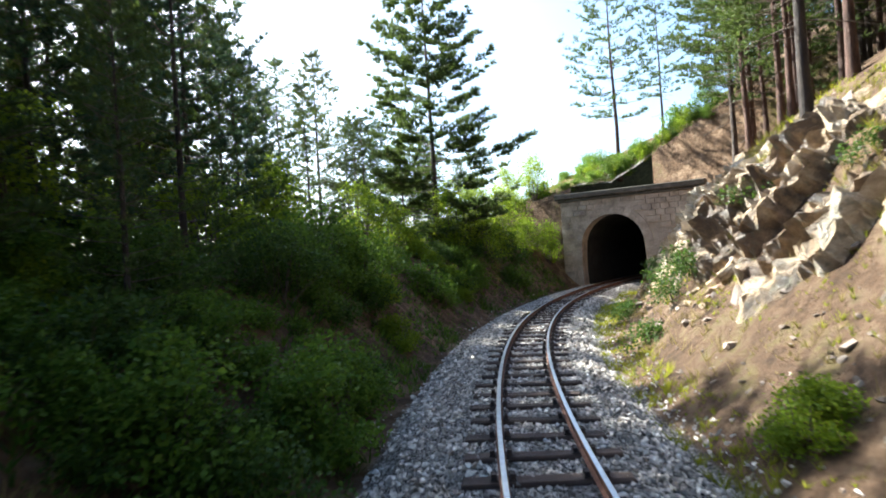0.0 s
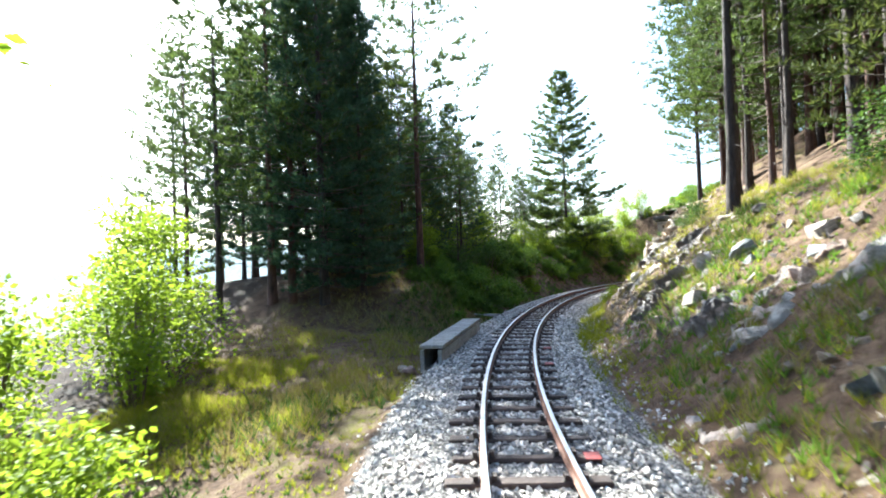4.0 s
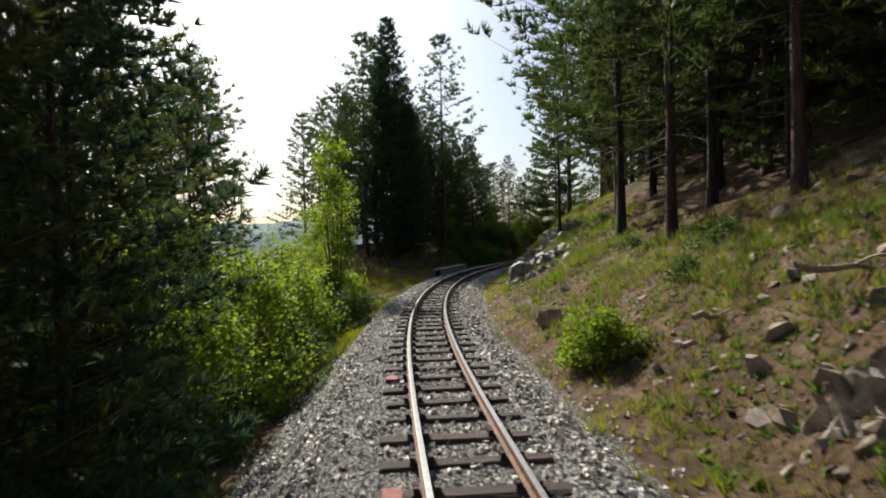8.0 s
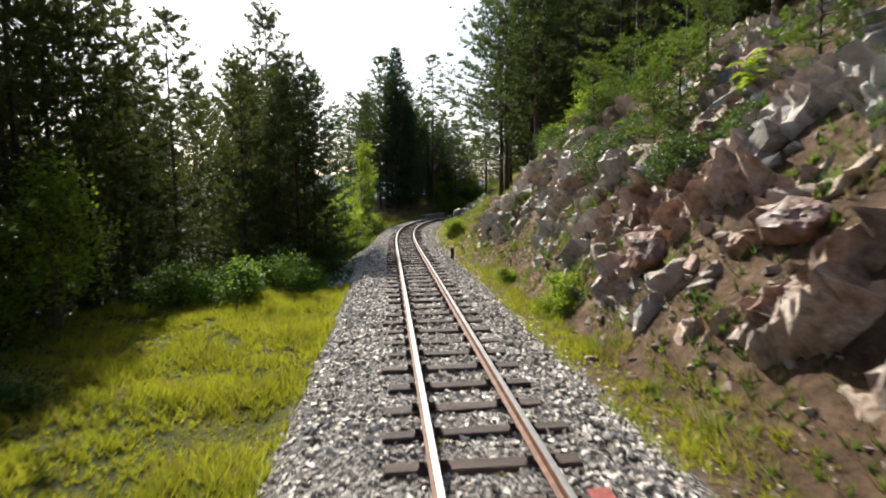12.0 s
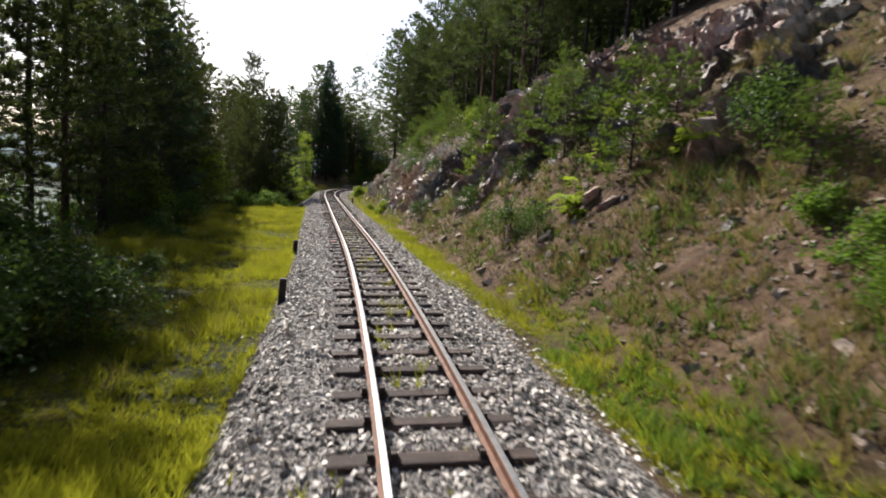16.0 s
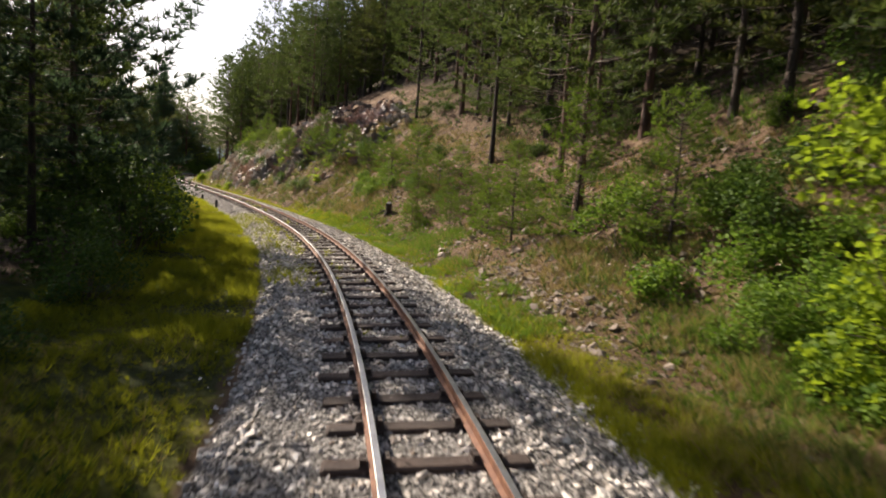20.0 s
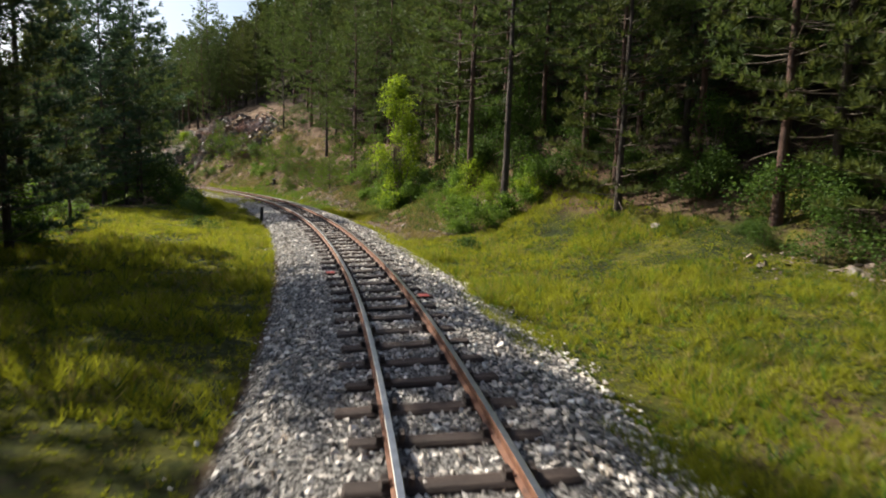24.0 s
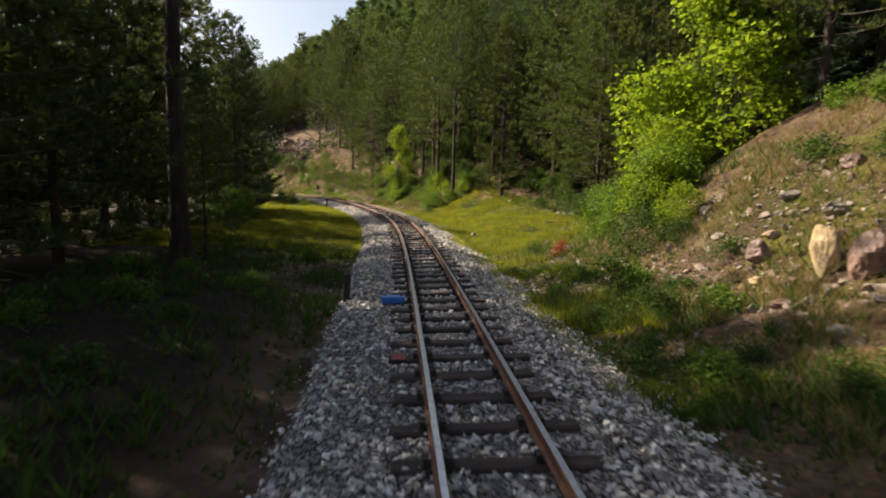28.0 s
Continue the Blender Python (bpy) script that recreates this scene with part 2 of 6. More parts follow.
def leafy(name, dark, light, through_col, translucent=0.35, rough=0.55, patches=None):
    m, t, p, l = material(name)
    out = t.nodes["Material Output"]
    col = ramp(t, island_random(t), [(0, dark), (1, light)])
    col = mix(t, 0.45, col, ramp(t, own_random(t), [(0, (.36, .36, .36)), (1, (.68, .66, .58))]), "OVERLAY")
    if patches:
        spot = noise_node(t, .7, 6, .7, space="world")
        col = mix(t, ramp(t, spot, [(.45, (0, 0, 0)), (.56, (1, 1, 1))]), mix(t, .8, col, patches), col)
        dry = noise_node(t, 1.9, 5, .7, space="world")
        col = mix(t, ramp(t, dry, [(.58, (0, 0, 0)), (.68, (.5, .5, .5))]), col, (.22, .15, .06))
    l.new(col, p.inputs["Base Color"])
    p.inputs["Roughness"].default_value = rough
    p.inputs["Specular IOR Level"].default_value = 0.12
    tr = t.nodes.new("ShaderNodeBsdfTranslucent")
    l.new(mix(t, 0.5, col, through_col), tr.inputs["Color"])
    ms = t.nodes.new("ShaderNodeMixShader")
    ms.inputs[0].default_value = translucent
    l.new(p.outputs[0], ms.inputs[1])
    l.new(tr.outputs[0], ms.inputs[2])
    l.new(ms.outputs[0], out.inputs["Surface"])
    return m


M_NEEDLE = leafy("pine_needles", (.030, .052, .018), (.095, .13, .036), (.17, .23, .04), .3)
M_NEEDLE_DARK = leafy("dark_needles", (.026, .052, .034), (.078, .122, .064), (.11, .18, .07), .3)
M_NEEDLE_OLIVE = leafy("olive_needles", (.028, .044, .013), (.09, .112, .03), (.17, .19, .035), .3)
M_NEEDLE_YOUNG = leafy("young_needles", (.05, .09, .016), (.13, .19, .03), (.22, .32, .03), .38)
M_LEAF = leafy("broad_leaves", (.065, .12, .011), (.22, .295, .022), (.40, .52, .025), .48)
M_LEAF_DARK = leafy("bramble_leaves", (.022, .05, .011), (.08, .13, .022), (.14, .23, .035), .32)
M_LEAF_MID = leafy("shrub_leaves", (.038, .085, .012), (.15, .23, .03), (.24, .38, .035), .38)
M_LEAF_RED = leafy("red_leaves", (.16, .05, .02), (.38, .12, .04), (.4, .12, .03), .3)
M_GRASS = leafy("grass_blades", (.07, .105, .012), (.31, .315, .03), (.50, .50, .02), .5, patches=(.035, .062, .014))
M_DRYGRASS = leafy("dry_grass_blades", (.17, .13, .05), (.34, .27, .11), (.34, .28, .08), .3)
M_BARK = speckled("pine_bark", [(.3, (.018, .013, .010)), (.55, (.052, .036, .028)), (.8, (.12, .085, .066))], 3.0, .9, 14.0, .9, .05, stretch=(3, 3, .6), vary="object")
M_BARK_RED = speckled("reddish_pine_bark", [(.3, (.028, .015, .011)), (.55, (.09, .046, .031)), (.8, (.19, .11, .08))], 3.0, .9, 14.0, .9, .05, stretch=(3, 3, .6), vary="object")
M_TWIG = speckled("twig_bark", [(.3, (.06, .045, .035)), (.7, (.16, .12, .09))], 5.0, .9, 20.0, .3, .02)
M_ROCK = speckled("pale_broken_rock", [(.25, (.075, .062, .05)), (.45, (.155, .13, .103)), (.6, (.25, .21, .168)), (.8, (.38, .335, .28))], 1.9, .6, 9.0, .35, .02, vary="object", amount=.75)
M_ROCK_RED = speckled("reddish_brown_rock", [(.25, (.045, .027, .02)), (.5, (.135, .078, .06)), (.7, (.24, .15, .118)), (.9, (.40, .30, .25))], 1.9, .55, 9.0, .35, .02, vary="object", amount=.7)
M_BALLAST = speckled("ballast_stone", [(.25, (.22, .20, .18)), (.52, (.47, .435, .395)), (.8, (.77, .725, .67))], 6.0, .7, 40.0, .4, .01, vary="island", amount=1.0, spread=(.12, .86))
M_RUBBLE = speckled("loose_rubble", [(.25, (.10, .075, .058)), (.55, (.22, .175, .14)), (.85, (.38, .33, .28))], 4.0, .85, 30.0, .4, .02, vary="island", amount=.95)
M_SLEEPER = speckled("weathered_sleeper_timber", [(.25, (.014, .009, .007)), (.5, (.042, .026, .02)), (.8, (.105, .072, .055))], 2.5, .85, 22.0, .7, .02, stretch=(.5, 4, 4), vary="object", amount=.7)
M_RUST = speckled("rusty_steel", [(.25, (.05, .02, .01)), (.5, (.13, .052, .026)), (.8, (.23, .11, .056))], 9.0, .8, 60.0, .4, .004)
M_HEAD = speckled("worn_bright_steel", [(.3, (.42, .40, .38)), (.7, (.62, .60, .57))], 12.0, .34, 0, .1, .001, metal=1.0, stretch=(1, 1, 1))
M_IRON = speckled("dark_iron", [(.3, (.018, .014, .012)), (.7, (.07, .045, .035))], 14.0, .75, 60.0, .3, .004, metal=.2)
M_CONCRETE = speckled("weathered_concrete", [(.25, (.16, .15, .13)), (.55, (.30, .28, .25)), (.85, (.43, .41, .37))], 2.2, .9, 18.0, .5, .02)
M_MASONRY = speckled("tunnel_masonry", [(.25, (.15, .125, .10)), (.5, (.30, .255, .21)), (.85, (.46, .40, .34))], 1.6, .9, 14.0, .6, .03, vary="object", amount=.4)
M_CORNICE = speckled("dark_mossy_coping", [(.25, (.035, .032, .026)), (.6, (.09, .08, .065)), (.85, (.16, .145, .12))], 2.2, .95, 18.0, .6, .03)
# Near-black for the tunnel lining and the walls closing its bore and the drain.
M_NEARBLACK = speckled("near_black", [(.3, (.012, .011, .010)), (.7, (.035, .032, .03))], 1.5, .95, 10.0, .5, .03)
M_BLACKPAINT = speckled("blackened_wood", [(.3, (.012, .011, .010)), (.7, (.04, .035, .03))], 8.0, .8, 40.0, .4, .01)
M_WHITE = speckled("mottled_white", [(.3, (.35, .34, .32)), (.6, (.62, .61, .58))], 10.0, .7, 50.0, .2, .004)
M_REDPAINT = speckled("faded_red_paint", [(.3, (.10, .012, .010)), (.7, (.28, .035, .025))], 12.0, .7, 50.0, .2, .004)
M_BLUE = speckled("blue_paint", [(.3, (.015, .10, .33)), (.7, (.04, .22, .60))], 10.0, .45, 50.0, .1, .004)
M_LOG = speckled("bleached_wood", [(.3, (.16, .12, .085)), (.6, (.34, .27, .20)), (.85, (.50, .42, .32))], 3.0, .85, 20.0, .6, .02, stretch=(4, 4, .6))
M_FARWOODS = speckled("valley_woods", [(.3, (.03, .05, .032)), (.7, (.085, .115, .075))], .03, 1.0, .3, 0, .1)
# Air haze over the far ridge is painted into this pale blue-grey.
M_FARHILL_HAZE = speckled("haze_tinted_woods", [(.3, (.10, .15, .15)), (.7, (.18, .24, .25))], .01, 1.0, .08, 0, .1)


def ground_material():
    m, t, p, l = material("ground_cover")

    def attr(n):
        a = t.nodes.new("ShaderNodeAttribute")
        a.attribute_name = n
        return a.outputs["Fac"]
    big, mid, fine = noise_node(t, .35, 5), noise_node(t, 1.7, 6, .65), noise_node(t, 11.0, 5, .7)
    soil = ramp(t, mid, [(.28, (.045, .028, .017)), (.5, (.14, .088, .053)), (.72, (.29, .205, .135))])
    soil = mix(t, .5, soil, ramp(t, fine, [(.3, (.2, .2, .2)), (.7, (.8, .78, .75))]), "OVERLAY")
    grass = ramp(t, mix(t, .55, mid, big), [(.38, (.018, .028, .005)), (.48, (.055, .066, .009)), (.57, (.13, .125, .014)), (.67, (.20, .165, .03))])
    grass = mix(t, .5, grass, ramp(t, fine, [(.34, (.08, .09, .06)), (.66, (.78, .76, .6))]), "OVERLAY")
    litter = ramp(t, mid, [(.3, (.018, .013, .009)), (.55, (.05, .033, .021)), (.75, (.105, .066, .04))])
    rock = ramp(t, noise_node(t, 1.1, 8, .7), [(.3, (.04, .03, .024)), (.47, (.10, .078, .062)), (.6, (.18, .145, .12)), (.75, (.36, .32, .285))])
    rock = mix(t, .6, rock, ramp(t, fine, [(.3, (.2, .2, .2)), (.7, (.8, .8, .8))]), "OVERLAY")
    grit = ramp(t, noise_node(t, 30.0, 3, .6), [(.4, (.03, .027, .024)), (.5, (.17, .155, .145)), (.6, (.50, .475, .45))])

    def mask(a, k=.55):
        v = maths(t, "ADD", a, maths(t, "MULTIPLY", maths(t, "SUBTRACT", mid, .5), k * 2))
        v = maths(t, "ADD", v, maths(t, "MULTIPLY", maths(t, "SUBTRACT", fine, .5), k))
        mr = t.nodes.new("ShaderNodeMapRange")
        l.new(v, mr.inputs["Value"])
        mr.inputs["From Min"].default_value, mr.inputs["From Max"].default_value = .35, .65
        return mr.outputs["Result"]
    col = mix(t, mask(attr("litter")), soil, litter)
    col = mix(t, mask(attr("rock"), .35), col, rock)
    col = mix(t, mask(attr("grass")), col, grass)
    col = mix(t, mask(attr("gravel"), .2), col, grit)
    l.new(col, p.inputs["Base Color"])
    p.inputs["Roughness"].default_value = .95
    p.inputs["Specular IOR Level"].default_value = .2
    hsum = maths(t, "ADD", maths(t, "MULTIPLY", noise_node(t, 4.0, 8, .75), 1.0), maths(t, "MULTIPLY", fine, .35))
    bump(t, p, hsum, 1.0, .2)
    return m


M_GROUND = ground_material()


def rock_face_material():
    """Bedded, fractured rock: tone changes from block to block, with red-brown, ochre and blue-grey stretches."""
    m, t, p, l = material("fractured_bedrock")

    def attr(n):
        a = t.nodes.new("ShaderNodeAttribute")
        a.attribute_name = n
        return a.outputs["Fac"]
    grain, blotch = noise_node(t, 13.0, 8, .7), noise_node(t, 2.2, 7, .7)

    def bedding(across, along, detail):
        """Noise drawn out along the beds."""
        co = t.nodes.new("ShaderNodeCombineXYZ")
        l.new(maths(t, "MULTIPLY", attr("across"), across), co.inputs[0])
        l.new(maths(t, "MULTIPLY", attr("along"), along), co.inputs[1])
        n = t.nodes.new("ShaderNodeTexNoise")
        n.inputs["Scale"].default_value, n.inputs["Detail"].default_value, n.inputs["Roughness"].default_value = 1.0, detail, .65
        l.new(co.outputs[0], n.inputs["Vector"])
        return n.outputs["Fac"]
    bands, seams = bedding(3.2, .7, 5), bedding(11.0, 2.2, 6)
    tone = maths(t, "ADD", attr("tone"), maths(t, "MULTIPLY", maths(t, "SUBTRACT", blotch, .5), 1.4))
    tone = maths(t, "ADD", tone, maths(t, "MULTIPLY", maths(t, "SUBTRACT", grain, .5), .7))
    tone = maths(t, "ADD", tone, maths(t, "MULTIPLY", maths(t, "SUBTRACT", bands, .5), 1.3))
    tone = maths(t, "ADD", tone, maths(t, "MULTIPLY", maths(t, "SUBTRACT", seams, .5), .7))
    grey = ramp(t, tone, [(.08, (.075, .062, .05)), (.35, (.22, .19, .155)), (.6, (.43, .385, .33)), (.88, (.68, .64, .58))])
    red = ramp(t, tone, [(.08, (.07, .034, .023)), (.35, (.25, .12, .08)), (.6, (.49, .28, .205)), (.88, (.70, .51, .42))])
    ochre = ramp(t, tone, [(.08, (.10, .066, .036)), (.35, (.29, .20, .11)), (.6, (.50, .385, .245)), (.88, (.72, .62, .46))])
    blueish = ramp(t, tone, [(.08, (.05, .055, .058)), (.4, (.17, .185, .19)), (.65, (.34, .36, .365)), (.9, (.60, .62, .62))])
    col = mix(t, attr("blue"), grey, blueish)
    col = mix(t, attr("red"), col, red)
    col = mix(t, attr("ochre"), col, ochre)
    stain = ramp(t, noise_node(t, .8, 7, .7), [(.5, (0, 0, 0)), (.6, (.85, .85, .85))])
    col = mix(t, stain, col, mix(t, .5, col, (.10, .06, .032)))
    lichen = ramp(t, noise_node(t, 4.5, 5, .6), [(.58, (0, 0, 0)), (.66, (.6, .6, .6))])
    col = mix(t, lichen, col, (.13, .125, .085))
    l.new(col, p.inputs["Base Color"])
    l.new(ramp(t, grain, [(.3, (.30, .30, .30)), (.7, (.6, .6, .6))]), p.inputs["Roughness"])
    bump(t, p, maths(t, "ADD", maths(t, "MULTIPLY", seams, 1.2), noise_node(t, 6.0, 9, .75)), 1.0, .10)
    return m


M_ROCKFACE = rock_face_material()
M_SLAB = [speckled(n, [(.25, a), (.5, b), (.8, c)], 3.4, .6, 13.0, .8, .04, stretch=(1, 1, 1.6), vary="object", amount=.55, spread=(.26, .72)) for n, a, b, c in (
    ("grey_rock_slab", (.10, .083, .066), (.28, .235, .19), (.56, .50, .42)), ("pinkish_rock_slab", (.13, .073, .055), (.34, .21, .16), (.60, .45, .38)),
    ("bluish_rock_slab", (.075, .077, .075), (.20, .205, .20), (.42, .425, .41)), ("ochre_rock_slab", (.13, .088, .048), (.36, .265, .155), (.62, .50, .34)))]
M_PINK = speckled("pinkish_stone", [(.25, (.16, .09, .065)), (.5, (.36, .23, .17)), (.8, (.55, .40, .32))], 3.0, .8, 16.0, .5, .03)
M_OCHRE = speckled("ochre_broken_stone", [(.25, (.16, .10, .05)), (.5, (.42, .30, .16)), (.8, (.62, .50, .32))], 3.0, .8, 16.0, .5, .02)

# ---------------------------------------------------------------- mesh helpers
def mesh_of(name, verts, faces, mats=(), smooth=False):
    """A mesh from arrays: verts (n, 3), faces (m, 3) or (m, 4)."""
    verts, faces = np.asarray(verts, np.float32), np.asarray(faces, np.int32)
    me = bpy.data.meshes.new(name)
    n, k = faces.shape
    me.vertices.add(len(verts))
    me.vertices.foreach_set("co", verts.ravel())
    me.loops.add(n * k)
    me.loops.foreach_set("vertex_index", faces.ravel())
    me.polygons.add(n)
    me.polygons.foreach_set("loop_start", np.arange(0, n * k, k, dtype=np.int32))
    me.polygons.foreach_set("loop_total", np.full(n, k, np.int32))
    me.polygons.foreach_set("use_smooth", np.full(n, smooth))
    for m in mats:
        me.materials.append(m)
    me.update(calc_edges=True)
    return me


def mesh_from_bm(name, bm, mat, smooth=False):
    me = bpy.data.meshes.new(name)
    bmesh.ops.recalc_face_normals(bm, faces=bm.faces)
    bm.to_mesh(me)
    bm.free()
    if smooth:
        for p in me.polygons:
            p.use_smooth = True
    me.materials.append(mat)
    return me


def part(name, data, mat=None, parent=None, label=""):
    """One mesh object under a thing; data: a mesh, or a bmesh with its material."""
    me = mesh_from_bm(name, data, mat) if isinstance(data, bmesh.types.BMesh) else data
    ob = new(name, me)
    if parent is not None:
        ob.parent = parent
    if label:
        ob["label"] = label
    return ob


def box_bm(sx, sy, sz, at=(0, 0, 0), bevel=0.0, jitter=0.0, rng=None, cuts=0):
    bm = bmesh.new()
    bmesh.ops.create_cube(bm, size=1.0, matrix=Matrix.Translation(at) @ Matrix.Diagonal((sx, sy, sz, 1)))
    if cuts:
        bmesh.ops.subdivide_edges(bm, edges=bm.edges[:], cuts=cuts, use_grid_fill=True)
    if bevel:
        bmesh.ops.bevel(bm, geom=bm.edges[:], offset=bevel, segments=1, affect="EDGES")
    if jitter:
        for v in bm.verts:
            v.co += Vector([rng.uniform(-jitter, jitter) for _ in range(3)])
    return bm


def tube_arrays(points, radii, sides=6, cap=True):
    """Rings along a polyline: vertices and quads (a tip closes on its last ring)."""
    pts = np.asarray(points, float)
    tang = np.gradient(pts, axis=0)
    tang /= np.linalg.norm(tang, axis=1, keepdims=True) + 1e-9
    ref = np.where(np.abs(tang[:, 2:3]) > .9, [[1., 0, 0]], [[0, 0, 1.]])
    u = np.cross(tang, ref)
    u /= np.linalg.norm(u, axis=1, keepdims=True) + 1e-9
    v = np.cross(tang, u)
    a = np.arange(sides) * 2 * np.pi / sides
    ring = np.cos(a)[None, :, None] * u[:, None] + np.sin(a)[None, :, None] * v[:, None]
    verts = (pts[:, None] + ring * np.asarray(radii)[:, None, None]).reshape(-1, 3)
    n = len(pts)
    i, j = np.meshgrid(np.arange(n - 1), np.arange(sides), indexing="ij")
    q = np.stack([i * sides + j, i * sides + (j + 1) % sides, (i + 1) * sides + (j + 1) % sides, (i + 1) * sides + j], -1).reshape(-1, 4)
    return verts, q


def joined(pieces):
    """Several (verts, faces) as one."""
    vs, fs, o = [], [], 0
    for v, f in pieces:
        vs.append(v)
        fs.append(f + o)
        o += len(v)
    return np.concatenate(vs), np.concatenate(fs)


def empty_at(name, m, label, category, group="", kind=""):
    ob = new(name)
    ob.matrix_world = m
    ob.empty_display_size = 0.2
    return tagged(ob, label, category, group, kind)


# ---------------------------------------------------------------- the ground
def build_ground():
    s_ax = np.concatenate([np.arange(-60, -8, 2.0), np.arange(-8, PORTAL, .33), np.array([PORTAL, PORTAL + .28]), np.arange(PORTAL + .45, 226, .9)])
    near = np.concatenate([np.arange(0, 1.3, .43), np.arange(1.3, 6, .24), np.arange(6, 12, .4), np.arange(12, 20, .9), np.arange(20, 48, 2.5)])
    d_ax = np.concatenate([-near[:0:-1], near])
    s, d = np.meshgrid(s_ax, d_ax, indexing="ij")
    x, y, z, th, c = line(s)
    h = ground_z(s, d)
    lay = np.clip(-d * np.sin(c), -.1, .1) * (np.abs(d) < 1.9) * -1
    h = h + lay
    verts = np.stack([x + np.cos(th) * d, y + np.sin(th) * d, h], -1).reshape(-1, 3)
    n, k = s.shape
    i, j = np.meshgrid(np.arange(n - 1), np.arange(k - 1), indexing="ij")
    mid_s, mid_d = (s[:-1, :-1] + s[1:, 1:]) / 2, (d[:-1, :-1] + d[1:, 1:]) / 2
    hole = (mid_s > PORTAL - .02) & (mid_s < PORTAL + .44) & (np.abs(mid_d) < 2.3)
    q = np.stack([i * k + j, i * k + j + 1, (i + 1) * k + j + 1, (i + 1) * k + j], -1)[~hole]
    me = mesh_of("ground", verts, q, [M_GROUND], smooth=True)
    ob = new("ground", me)
    S, D = s.ravel(), d.ravel()
    a = np.abs(D)
    rk = rockiness(S, D)
    patch = _fbm(S * .22, D * .3, 11, 3)
    # where grass grows, along both verges
    gl = np.interp(S, [-60, 6, 14, 19, 56, 62, 74, 78, 108, 114, 126, 131, 146, 156, 230], [.1, .1, .2, .8, .8, .7, .7, .95, .9, .12, .1, .3, .42, .25, .3])
    reach = np.interp(S, [0, 13, 20, 55, 65, 78, 108, 114, 145, 152, 230], [1.6, 2.2, 10, 8, 4.5, 7.5, 7, 3, 5, 9, 6])
    g_left = gl * (1 - _smooth(reach - 1, reach + 2, a))
    gr = np.interp(S, [-60, 4, 16, 20, 40, 48, 62, 78, 90, 98, 104, 122, 135, 150, 190], [.2, .2, .3, .8, .7, .08, .5, .55, .42, .38, .25, .2, .25, .25, .3])
    wide = np.interp(S, [0, 16, 22, 40, 47, 60, 75, 90, 120, 190], [6, 6, 10, 9, 3.8, 3.6, 3.0, 2.4, 2.6, 2.8])
    g_right = gr * (1 - _smooth(wide - .6, wide + 1.0, a)) + .34 * _smooth(5, 9, a) * (S > 120) + .26 * _smooth(4.5, 7, a) * (S < 84)
    grass = np.where(D < 0, g_left, g_right) * _smooth(1.6, 1.95, a + .1 * (D > 0)) + (.38 + .4 * (D > 0) * (S < 45)) * patch * _smooth(1.9, 3, a)
    litter = np.where(D < 0, _smooth(reach - 1, reach + 2.5, a), _smooth(9, 14, a) * .9 + .25 * (S < 80) * _smooth(5, 8, a))
    gravel = (1 - _smooth(1.6, 1.9, a + .08 * (D > 0) - .28 * (D > 0) * (S < 62) + .15 * patch - (D < 0) * np.interp(S, [106, 112, 117, 121, 128, 134], [0, .6, 1.2, .9, .4, 0]))) * (S < PORTAL)
    for name, v in (("grass", grass * (1 - .6 * rk) + .22 * rk * (patch > .05)), ("litter", litter), ("rock", rk * .3), ("gravel", gravel)):
        at = me.attributes.new(name, "FLOAT", "POINT")
        at.data.foreach_set("value", np.clip(v, 0, 1).astype(np.float32))
    return tagged(ob, "sloping forest ground with grass, brown soil and rock beside the track", "ground", kind="structure")


build_ground()


